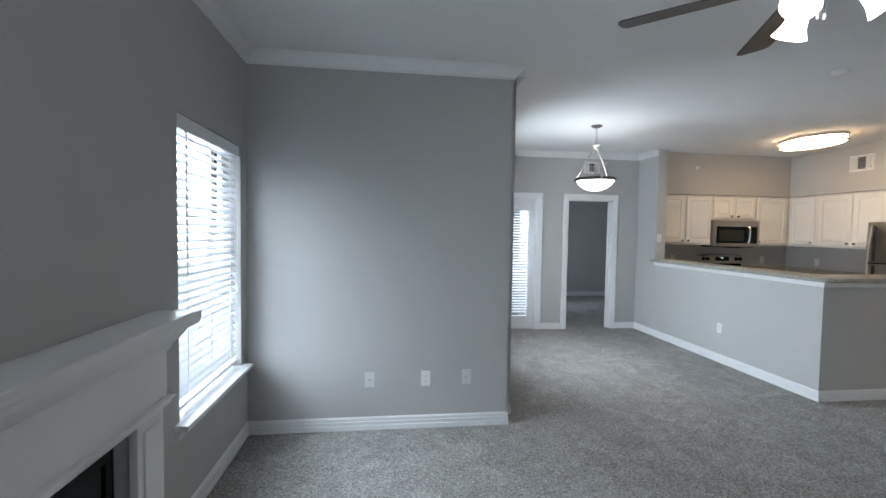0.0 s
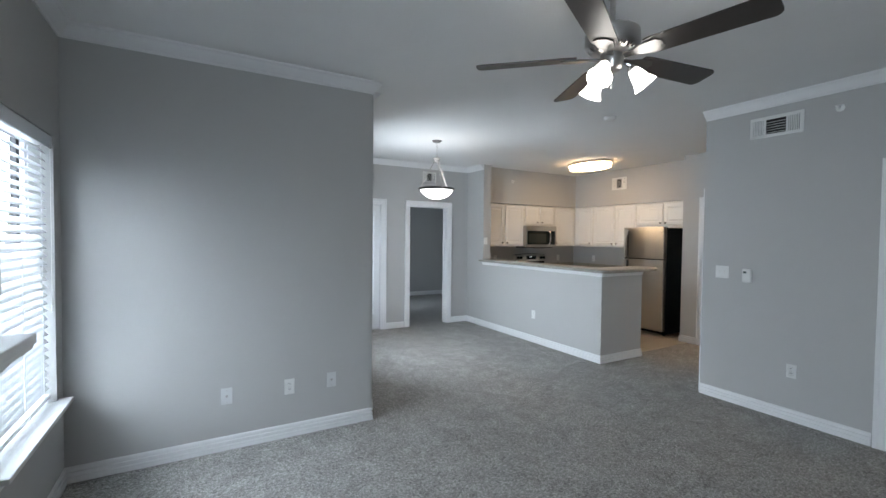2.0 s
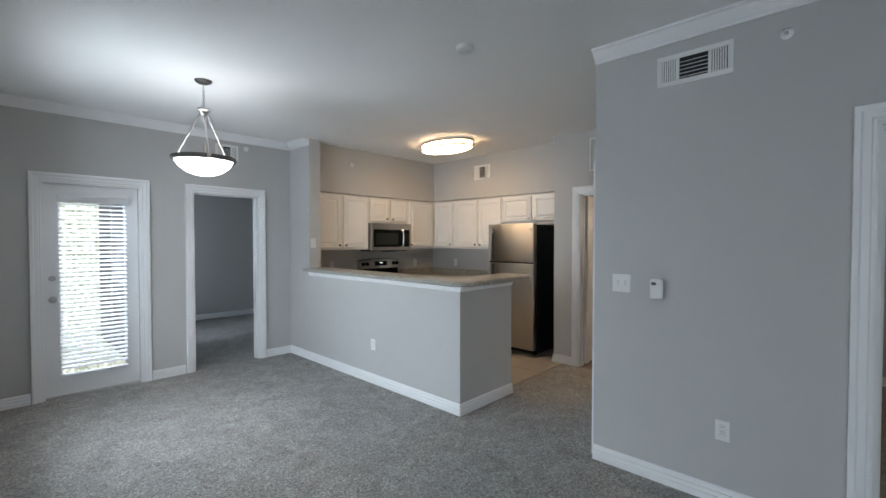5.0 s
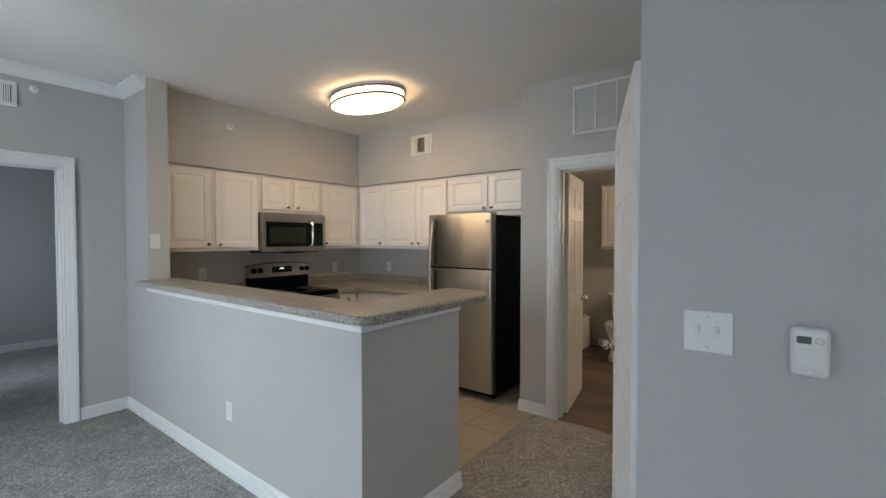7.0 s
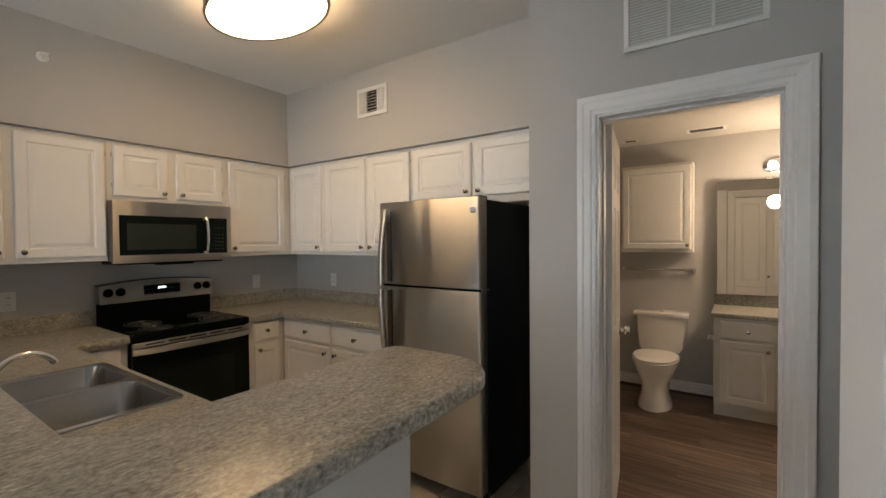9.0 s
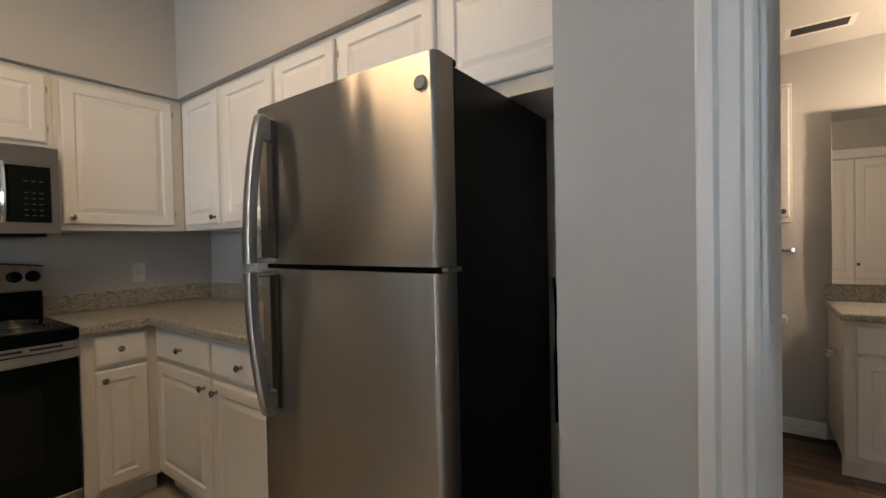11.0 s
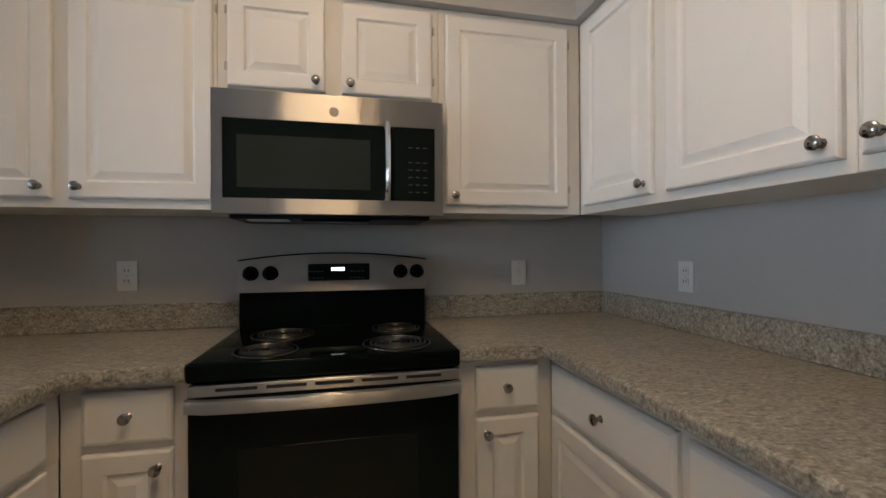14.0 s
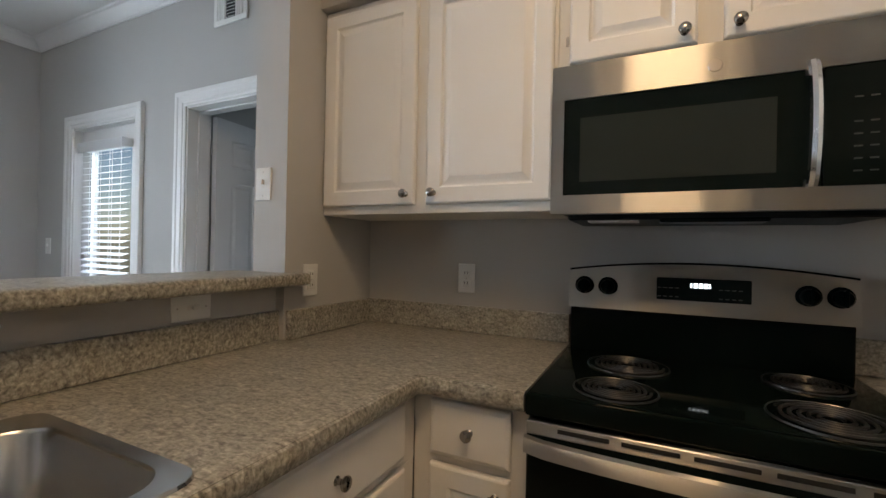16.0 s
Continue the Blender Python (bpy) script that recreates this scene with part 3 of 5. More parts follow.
# local +y must point into the wall: north walls need no turn; x walls turn by -90
doorway("door_2", pose(D2[0], YD, 0), D2[1] - D2[0], 0.14, "white cased bedroom doorway with its door standing open", leaf=(0.024, 0.165, 94))
doorway("door_3", pose(XB, D3[1], 0, 0, 0, -90), D3[1] - D3[0], 0.12, "white cased doorway with its door standing open", leaf=(0.024, 0.145, 95))
doorway("door_6", pose(6.72, 1.28, 0), 0.76, 0.12, "white cased inner doorway with its door open", leaf=(0.024, 0.06, 8), back=False)
doorway("door_4", pose(XN, DB[1], 0, 0, 0, -90), DB[1] - DB[0], 0.12, "white cased bathroom doorway with its door open", leaf=(0.024, 0.145, 99))
doorway("door_5", pose(DC[1], YB, 0, 0, 0, 180), DC[1] - DC[0], 0.12, "white cased hall closet door standing ajar", leaf=None, legs=1)


def closet_leaf():
    d = bpy.data.objects["door_5"]
    w = DC[1] - DC[0]
    hx, hy = XB + 0.028, YB + 0.006
    lw = math.hypot(5.235 - hx, 2.497 - hy)
    ang = math.degrees(math.atan2(2.497 - hy, 5.235 - hx))
    lf = part("leaf", six_panel(bmesh.new(), lw, DH - 0.035, 0.035), TRIM, d, "white six panel leaf, ajar",
              m=pose(DC[1] - hx, YB - hy, 0.012, 0, 0, ang - 180))
    for side in (1, -1):
        part("door_knob", lathe(bmesh.new(), DOOR_KNOB, 18, pose(lw - 0.065, -side * 0.0175, 0.90) @ pose(0, 0, 0, 90 * side, 0, 0)), CHROME, lf, "polished round door knob", smooth=True)
    part("latch_plate", box(lw, lw + 0.0015, -0.012, 0.012, 0.86, 0.94), NICKEL, lf)
    for z in (0.2, 1.0, 1.82):
        part("hinge", cyl((-0.004, -0.022, z - 0.045), (-0.004, -0.022, z + 0.045), 0.006, seg=8), NICKEL, lf, "nickel butt hinge")


closet_leaf()
structure("wall_closet", slab([(XB + 0.12, 1.42), (XN - 0.002, 1.42), (XN - 0.002, 1.45), (XB + 0.12, 1.45)], 0, CEIL), WALL, "plain closet back wall", "wall")


# ---- windows and blinds ----
def blind(name, m, w, h, label, tilt, pitch=0.044, wand=True):
    """A venetian blind hanging from local z 0 down to -h, x 0..w, y towards the room is negative."""
    b = thing(name, m, label, "blind")
    part("headrail", box(0, w, -0.030, 0.030, -0.055, 0, 0.004), SLAT, b)
    part("valance", box(-0.004, w + 0.004, -0.042, -0.032, -0.07, 0.0, 0.003), SLAT, b)
    prof = bmesh.new()
    n = int((h - 0.09) / pitch)
    c, s_ = 0.025 * math.cos(radians(tilt)), 0.025 * math.sin(radians(tilt))
    sm = bmesh.new()
    pts = [(-c, -s_), (-c * 0.4, -s_ * 0.4 + 0.003), (c * 0.4, s_ * 0.4 + 0.003), (c, s_), (c * 0.4, s_ * 0.4 + 0.0005), (-c * 0.4, -s_ * 0.4 + 0.0005)]
    a = [sm.verts.new((0.004, y, z)) for y, z in pts]
    e = [sm.verts.new((w - 0.004, y, z)) for y, z in pts]
    for i in range(6):
        sm.faces.new((a[i], a[(i + 1) % 6], e[(i + 1) % 6], e[i]))
    sm.faces.new(a)
    sm.faces.new(e[::-1])
    prof.free()
    first = part("slat", sm, SLAT, b, m=pose(0, 0, -0.085))
    for i in range(1, n):
        o = new("slat", first.data)
        o.parent = b
        o.matrix_local = pose(0, 0, -0.085 - i * pitch)
    part("bottom_rail", box(0.004, w - 0.004, -0.024, 0.024, -h, -h + 0.022, 0.004), SLAT, b)
    for x in (0.13, w / 2, w - 0.13):
        for y in (-0.026, 0.026):
            part("ladder_cord", box(x - 0.0012, x + 0.0012, y - 0.001, y + 0.001, -h + 0.02, -0.05), SLAT, b)
    if wand:
        part("wand", cyl((0.075, -0.048, -0.05), (0.075, -0.050, -0.80), 0.005, seg=8), PLASTIC, b, "clear plastic tilt wand")
        part("pull_cord", cyl((w - 0.05, -0.046, -0.05), (w - 0.05, -0.046, -0.95), 0.0018, seg=6), PLASTIC, b)
        part("cord_tassel", cyl((w - 0.05, -0.046, -0.98), (w - 0.05, -0.046, -0.94), 0.007, 0.004, seg=10), PLASTIC, b)
    return b


def window(name, y0, y1, z0, z1, x=XL - 0.16):
    wdw = thing(name, pose(x, 0, 0), "white framed window with a painted sill", "window", kind="structure")
    fb = bmesh.new()
    for p in ((y0, y0 + 0.045, z0, z1), (y1 - 0.045, y1, z0, z1), (y0 + 0.045, y1 - 0.045, z0, z0 + 0.045), (y0 + 0.045, y1 - 0.045, z1 - 0.045, z1)):
        bx(fb, 0.004, 0.05, *p)
    part("window_frame", fb, TRIM, wdw)
    zm = (z0 + z1) / 2 - 0.05
    part("meeting_rail", box(0.01, 0.045, y0 + 0.045, y1 - 0.045, zm - 0.012, zm + 0.012), WINFRAME, wdw, "dark meeting rail")
    part("mullion", box(0.012, 0.04, y1 - 0.128, y1 - 0.082, zm + 0.022, z1 - 0.045), WINFRAME, wdw, "dark upright bar")
    for lo, hi in ((z0 + 0.045, zm - 0.022), (zm + 0.022, z1 - 0.045)):
        g = part("pane", box(0.024, 0.028, y0 + 0.045, y1 - 0.045, lo, hi), GLASS, wdw)
        g.visible_shadow = False
    part("window_sill", box(0.05, 0.225, y0 - 0.055, y1 + 0.055, z0 - 0.022, z0 + 0.004, 0.005, 2), TRIM, wdw, "white sill board")
    part("apron", sweep(bmesh.new(), [(0.16, y1 + 0.035), (0.16, y0 - 0.035)], [(0, z0 - 0.085), (0.010, z0 - 0.080), (0.014, z0 - 0.05), (0.024, z0 - 0.024), (0, z0 - 0.024)]), TRIM, wdw, "white moulded apron")
    return wdw


window("window_1", *WIN)
# assumed window, never in view
window("assumed_window_2", *WIN2_ASSUMED)
window("window_3", *WIN3, x=XA - 0.09)
blind("venetian_blind", pose(XL - 0.045, WIN[0] + 0.012, WIN[3] - 0.004, 0, 0, 90), WIN[1] - WIN[0] - 0.024, 1.475, "white faux wood venetian blind, slats half open", 46)


def patio_door():
    w = DP[1] - DP[0]
    d = doorway("door_1", pose(DP[0], YD, 0), w, 0.14, "white glazed patio door with a venetian blind")
    fb = bmesh.new()
    x0, x1, y0, y1, h = 0.02, w - 0.02, 0.05, 0.09, DH - 0.02
    bx(fb, x0, x0 + 0.12, y0, y1, 0.012, h)
    bx(fb, x1 - 0.12, x1, y0, y1, 0.012, h)
    bx(fb, x0 + 0.12, x1 - 0.12, y0, y1, 0.012, 0.20)
    bx(fb, x0 + 0.12, x1 - 0.12, y0, y1, h - 0.14, h)
    leaf = part("leaf", fb, TRIM, d, "white full lite door leaf")
    g = part("pane", box(x0 + 0.12, x1 - 0.12, 0.068, 0.072, 0.20, h - 0.14), GLASS, leaf)
    g.visible_shadow = False
    part("threshold", box(0.018, w - 0.018, 0.0, 0.13, 0, 0.012), NICKEL, d)
    part("door_knob", lathe(bmesh.new(), DOOR_KNOB, 18, pose(x0 + 0.06, y0, 0.93) @ TO_FRONT), NICKEL, leaf, "satin door knob", smooth=True)
    part("deadbolt", lathe(bmesh.new(), [(0, 0.02), (0.025, 0.018), (0.028, 0), (0, 0)], 16, pose(x0 + 0.06, y0, 1.13) @ TO_FRONT), NICKEL, leaf, "satin deadbolt", smooth=True)
    blind("venetian_blind", pose(DP[0] + x0 + 0.10, YD + 0.015, DH - 0.125), w - 0.04 - 0.20, 1.72, "white venetian blind on the patio door, slats open", 20, pitch=0.042, wand=False)


patio_door()


# ---- fireplace ----
def fireplace():
    f = thing("fireplace", pose(XL, 0, 0), "white moulded mantel round a black firebox", "fireplace")
    y1, y0 = 1.895, -0.10
    part("mantel_shelf", slab([(0.002, y0 - 0.09), (0.185, y0 - 0.09), (0.185, y1 + 0.015), (0.002, y1 + 0.015)], 1.102, 1.142, 0.006), TRIM, f, "white mantel shelf")
    part("bed_moulding", sweep(bmesh.new(), [(0.002, y1 - 0.06), (0.075, y1 - 0.06), (0.075, y0 + 0.02), (0.002, y0 + 0.02)],
                               [(-0.0, 0.985), (0.010, 0.985), (0.014, 1.005), (0.030, 1.020), (0.052, 1.050), (0.060, 1.066), (0.078, 1.074), (0.094, 1.080), (0.098, 1.102), (0, 1.102)]), TRIM, f, "stepped white moulding under the shelf")
    part("frieze", box(0.002, 0.075, y0 + 0.02, y1 - 0.06, 0.775, 0.986, 0.002), TRIM, f, "white frieze board")
    part("necking", sweep(bmesh.new(), [(0.002, y1 - 0.05), (0.075, y1 - 0.05), (0.075, y0 + 0.01), (0.002, y0 + 0.01)],
                          [(0, 0.745), (0.006, 0.748), (0.010, 0.765), (0.020, 0.772), (0.020, 0.782), (0, 0.785)]), TRIM, f, "white astragal moulding")
    for a, b in ((y1 - 0.255, y1 - 0.065), (y0 + 0.02, y0 + 0.21)):
        lg = part("pilaster", box(0.002, 0.062, a, b, 0, 0.746, 0.003), TRIM, f, "white pilaster")
        part("raised_strip", box(0.062, 0.072, a + 0.035, b - 0.035, 0.14, 0.70, 0.004), TRIM, lg)
        part("plinth", box(0.002, 0.082, a - 0.008, b + 0.008, 0, 0.12, 0.004), TRIM, lg)
    part("surround", box(0.002, 0.03, y0 + 0.21, y0 + 0.30, 0, 0.745), SLATE, f, "grey stone surround")
    part("surround", box(0.002, 0.03, y1 - 0.345, y1 - 0.255, 0, 0.745), SLATE, f, "grey stone surround")
    part("surround", box(0.002, 0.03, y0 + 0.30, y1 - 0.345, 0.727, 0.745), SLATE, f, "grey stone lintel")
    bm = bmesh.new()
    bx(bm, 0.003, 0.012, y0 + 0.30, y1 - 0.345, 0.0, 0.727)
    part("firebox", bm, SOOT, f, "black firebox panel")
    fr = bmesh.new()
    bx(fr, 0.012, 0.026, y0 + 0.30, y0 + 0.34, 0.0, 0.727)
    bx(fr, 0.012, 0.026, y1 - 0.385, y1 - 0.345, 0.0, 0.727)
    bx(fr, 0.012, 0.026, y0 + 0.34, y1 - 0.385, 0.667, 0.727)
    part("firebox_frame", fr, BLACKENAMEL, f, "black metal firebox frame")
    part("glass_door", box(0.014, 0.018, y0 + 0.34, y1 - 0.385, 0.03, 0.667), BLACKGLASS, f, "black firebox glass")


fireplace()


# ---- kitchen cabinets ----
ZU0, ZU1 = 1.355, 2.122


def upper(name, m, w, z0, z1, depth, doors, label, rail=0.030):
    """A wall cabinet; local x 0..w, its face frame at y 0. doors: (x0, x1, knob side)."""
    c = thing(name, m, label, "cabinet", group="wall cabinets")
    part("body", box(0, w, 0, depth, z0, z1, 0.002), CABIN, c, "painted cabinet body")
    for x0, x1, side in doors:
        dr = part("door", cab_door(x1 - x0, z1 - z0 - rail - 0.027), CABM, c, "white raised panel door", m=pose(x0, -0.001, z0 + rail))
        kx = 0.030 if side == "l" else x1 - x0 - 0.030
        cab_knob(kx, -0.019, 0.035 if z1 - z0 > 0.5 else 0.032, dr)
        hx = x1 - x0 + 0.008 if side == "l" else -0.008
        for hz in (0.07, z1 - z0 - 0.12):
            hinge(hx, 0.0, hz, dr)
    return c


def base(name, m, w, fronts, label, depth=0.56, top=0.868, hollow=False):
    """A base cabinet. fronts: (x0, x1, z0, z1, kind, knob x, knob z) kind d or w (drawer)."""
    c = thing(name, m, label, "cabinet", group="base cabinets")
    bd = box(0, w, 0, depth, 0.10, 0.68 if hollow else top, 0.002)
    if hollow:
        bx(bd, 0, w, 0, 0.018, 0.68, top)
        bx(bd, 0, 0.02, 0.018, depth, 0.68, top)
        bx(bd, w - 0.02, w, 0.018, depth, 0.68, top)
    part("body", bd, CABIN, c, "painted cabinet body")
    part("toe_kick", box(0, w, 0.06, 0.075, 0.0, 0.10), CABIN, c, "recessed toe kick")
    for x0, x1, z0, z1, kind, kx, kz in fronts:
        if kind == "w":
            fr = part("drawer_front", drawer_front(x1 - x0, z1 - z0), CABM, c, "white drawer front", m=pose(x0, -0.001, z0))
        else:
            fr = part("door", cab_door(x1 - x0, z1 - z0), CABM, c, "white raised panel door", m=pose(x0, -0.001, z0))
        if kx is not None:
            cab_knob(kx - x0, -0.019, kz - z0, fr)
    return c


YU, XU = 5.969, 6.509
upper("wall_cabinet", pose(4.292, YU, 0), 0.873, ZU0, ZU1, YD - YU - 0.002, [(0.012, 0.404, "r"), (0.449, 0.862, "l")], "white two door wall cabinet beside the microwave")
upper("wall_cabinet", pose(5.166, YU, 0), 0.757, 1.742, ZU1, YD - YU - 0.002, [(0.033, 0.349, "r"), (0.406, 0.731, "l")], "white short wall cabinet over the microwave")
upper("wall_cabinet", pose(5.924, YU, 0), 0.584, ZU0, ZU1, YD - YU - 0.002, [(0.026, 0.525, "l")], "white corner wall cabinet")
upper("wall_cabinet", pose(XU, 5.967, 0, 0, 0, -90), 0.962, ZU0, ZU1, XR - XU - 0.002, [(0.048, 0.432, "r"), (0.493, 0.946, "r")], "white two door wall cabinet on the side wall")
upper("wall_cabinet", pose(XU, 5.004, 0, 0, 0, -90), 0.434, ZU0, ZU1, XR - XU - 0.002, [(0.016, 0.420, "l")], "white single wall cabinet beside the fridge")
upper("wall_cabinet", pose(XU, 4.569, 0, 0, 0, -90), 1.015, 1.698, ZU1, XR - XU - 0.002, [(0.015, 0.490, "r"), (0.520, 1.0, "l")], "white short wall cabinet over the fridge", rail=0.05)

YC, XC, XS = 5.704, 6.244, 4.856
ZD0, ZD1, ZR0, ZR1 = 0.130, 0.685, 0.708, 0.848
base("base_cabinet", pose(4.857, YC, 0), 0.31, [(0.055, 0.269, ZR0, ZR1, "w", 0.165, 0.782), (0.055, 0.269, ZD0, ZD1, "d", 0.235, 0.640)], "narrow white base cabinet with one drawer")
base("base_cabinet", pose(5.928, YC, 0), 0.3155, [(0.053, 0.263, ZR0, ZR1, "w", 0.150, 0.782), (0.053, 0.263, ZD0, ZD1, "d", 0.085, 0.640)], "narrow white base cabinet beside the range")
base("base_cabinet", pose(XC, 5.7035, 0, 0, 0, -90), 1.1235,
     [(0.032, 0.567, ZR0, ZR1, "w", 0.313, 0.778), (0.597, 1.105, ZR0, ZR1, "w", 0.84, 0.778), (0.032, 0.567, ZD0, ZD1, "d", 0.528, 0.640), (0.597, 1.105, ZD0, ZD1, "d", 0.636, 0.640)],
     "white base cabinet with two drawers and two doors", depth=0.56)
base("base_cabinet", pose(XS, 3.40, 0, 0, 0, 90), 2.303,
     [(1.78, 2.23, ZR0, ZR1, "w", 1.965, 0.780), (1.78, 2.23, ZD0, ZD1, "d", 1.83, 0.64), (1.25, 1.75, ZD0, ZD1, "d", 1.29, 0.64), (0.74, 1.22, ZD0, ZD1, "d", 1.18, 0.64), (0.74, 1.75, ZR0, ZR1, "w", None, 0)],
     "white sink base cabinet under the counter", depth=0.58, hollow=True)


def counter():
    c = thing("countertop", pose(0, 0, 0), "grey beige speckled laminate worktop with a low splash", "countertop")
    sx0, sx1, sy0, sy1 = 4.415, 4.835, 4.32, 5.07
    z0, z1 = 0.870, 0.912
    def run(pts):
        return part("worktop", slab(pts, z0, z1, 0.012, 3), GRANITE, c)
    # the left run leaves a hole for the sink
    bm = bmesh.new()
    outer = [(4.252, 3.392), (4.892, 3.392), (4.892, 5.64)] + arc(4.917, 5.64, 0.025, 180, 90, 4) + [(5.164, 5.665), (5.164, 6.278), (4.292, 6.278), (4.292, 5.79), (4.252, 5.79)]
    hole = [(sx0, sy0), (sx1, sy0), (sx1, sy1), (sx0, sy1)]
    def loop(pts, z):
        vs = [bm.verts.new((x, y, z)) for x, y in pts]
        return vs, [bm.edges.new((vs[i], vs[(i + 1) % len(vs)])) for i in range(len(vs))]
    rims = []
    for z in (z0, z1):
        vo, eo = loop(outer, z)
        vh, eh = loop(hole, z)
        bmesh.ops.triangle_fill(bm, use_beauty=True, edges=eo + eh)
        rims.append((vo, vh))
    for a, b in zip(rims[0], rims[1]):
        for i in range(len(a)):
            bm.faces.new((a[i], a[(i + 1) % len(a)], b[(i + 1) % len(a)], b[i]))
    part("worktop", bm, GRANITE, c)
    part("front_edge", sweep(bmesh.new(), [(4.885, 3.395), (4.885, 5.64)] + arc(4.917, 5.64, 0.032, 180, 90, 4) + [(5.164, 5.672)],
                             [(0, z0 - 0.004), (-0.010, z0 - 0.002), (-0.016, z0 + 0.012), (-0.017, z0 + 0.024), (-0.012, z1 - 0.004), (-0.002, z1 + 0.0015), (0.02, z1 + 0.001), (0.02, z0 + 0.002)]), GRANITE, c, "rolled front edge", smooth=True)
    run([(5.924, 5.665)] + [(6.175, 5.665)] + arc(6.175, 5.637, 0.028, 90, 0, 4) + [(6.203, 4.572), (6.808, 4.572), (6.808, 6.278), (5.924, 6.278)])
    for a in ((4.292, 5.164, 6.258, 6.278), (5.924, 6.788, 6.258, 6.278), (6.788, 6.808, 4.572, 6.278), (4.252, 4.272, 3.392, 5.784), (4.292, 4.312, 5.79, 6.258)):
        part("backsplash", box(*a, z1 + 0.0005, z1 + 0.102, 0.004, 2), GRANITE, c, "speckled laminate splash")
    return c


counter()
bar_pts = [(4.045, 5.784)] + arc(4.150, 3.280, 0.105, 180, 270, 8) + arc(4.98, 3.345, 0.17, 270, 360, 10) + arc(5.10, 3.515, 0.05, 0, 90, 4) + [(4.40, 3.565), (4.36, 3.605), (4.36, 5.835), (4.291, 5.835), (4.291, 5.784)]
bar = thing("bar_top", pose(0, 0, 0), "grey speckled laminate bar top with rounded corners", "bar top")
part("top_board", slab(bar_pts, 1.101, 1.144, 0.012, 3), GRANITE, bar, smooth=True)
part("edge_band", sweep(bmesh.new(), bar_pts[:-4], [(0.001, 1.108), (-0.0025, 1.112), (-0.0025, 1.134), (0.001, 1.138)]), GRANITE, bar, "thin laminate edge band")
part("support_cleat", box(4.60, 4.88, 3.40, 3.52, 1.075, 1.101, 0.002), TRIM, bar)


def sink():
    s_ = thing("kitchen_sink", pose(0, 0, 0.912), "stainless double bowl kitchen sink set in the worktop", "sink")
    x0, x1, y0, y1 = 4.392, 4.866, 4.30, 5.095
    rim = bmesh.new()
    bowls = [((x0 + 0.075, x1 - 0.028), (y0 + 0.024, (y0 + y1) / 2 - 0.015)), ((x0 + 0.075, x1 - 0.028), ((y0 + y1) / 2 + 0.015, y1 - 0.024))]
    def rloop(bm, xa, xb, ya, yb, r, z):
        p = arc(xb - r, yb - r, r, 0, 90, 5) + arc(xa + r, yb - r, r, 90, 180, 5) + arc(xa + r, ya + r, r, 180, 270, 5) + arc(xb - r, ya + r, r, 270, 360, 5)
        return [bm.verts.new((x, y, z)) for x, y in p]
    def edges(bm, vs):
        return [bm.edges.new((vs[i], vs[(i + 1) % len(vs)])) for i in range(len(vs))]
    o = rloop(rim, x0, x1, y0, y1, 0.04, 0.006)
    es = edges(rim, o)
    skirt = rloop(rim, x0 - 0.003, x1 + 0.003, y0 - 0.003, y1 + 0.003, 0.043, 0.001)
    for i in range(len(o)):
        rim.faces.new((o[i], o[(i + 1) % len(o)], skirt[(i + 1) % len(o)], skirt[i]))
    for (xa, xb), (ya, yb) in bowls:
        es += edges(rim, rloop(rim, xa, xb, ya, yb, 0.06, 0.006))
    bmesh.ops.triangle_fill(rim, use_beauty=True, edges=es)
    part("rim", rim, SINKSTEEL, s_, "brushed steel rim")
    for (xa, xb), (ya, yb) in bowls:
        bm = bmesh.new()
        prev = None
        for ins, z in ((0, 0.006), (0.004, 0.0), (0.008, -0.15), (0.022, -0.180), (0.05, -0.192)):
            cur = rloop(bm, xa + ins, xb - ins, ya + ins, yb - ins, 0.06, z)
            if prev:
                for i in range(len(cur)):
                    bm.faces.new((prev[i], prev[(i + 1) % len(cur)], cur[(i + 1) % len(cur)], cur[i]))
            prev = cur
        bm.faces.new(prev)
        bw = part("bowl", bm, SINKBOWL, s_, "deep steel bowl", smooth=True)
        part("drain", lathe(bmesh.new(), [(0, 0.001), (0.025, 0.001), (0.04, 0.004), (0.042, 0.0)], 20, pose((xa + xb) / 2, (ya + yb) / 2, -0.192)), CHROME, bw, "steel basket drain", smooth=True)
    f = thing("faucet", pose(4.43, 4.70, 0.918), "chrome single spout kitchen faucet behind the sink", "faucet")
    part("base", lathe(bmesh.new(), [(0, 0.05), (0.022, 0.048), (0.026, 0.01), (0.032, 0), (0, 0)], 20), CHROME, f, smooth=True)
    part("spout", tube(bmesh.new(), [(0, 0, 0.04)] + [(0.10 - 0.10 * math.cos(radians(a)), 0.07 * a / 150, 0.06 + 0.10 * math.sin(radians(a))) for a in range(20, 151, 10)], 0.011), CHROME, f, "curved chrome spout", smooth=True)
    part("lever", tube(bmesh.new(), [(0, 0, 0.05), (0, 0.03, 0.07), (0.01, 0.10, 0.085)], 0.007), CHROME, f, smooth=True)


sink()


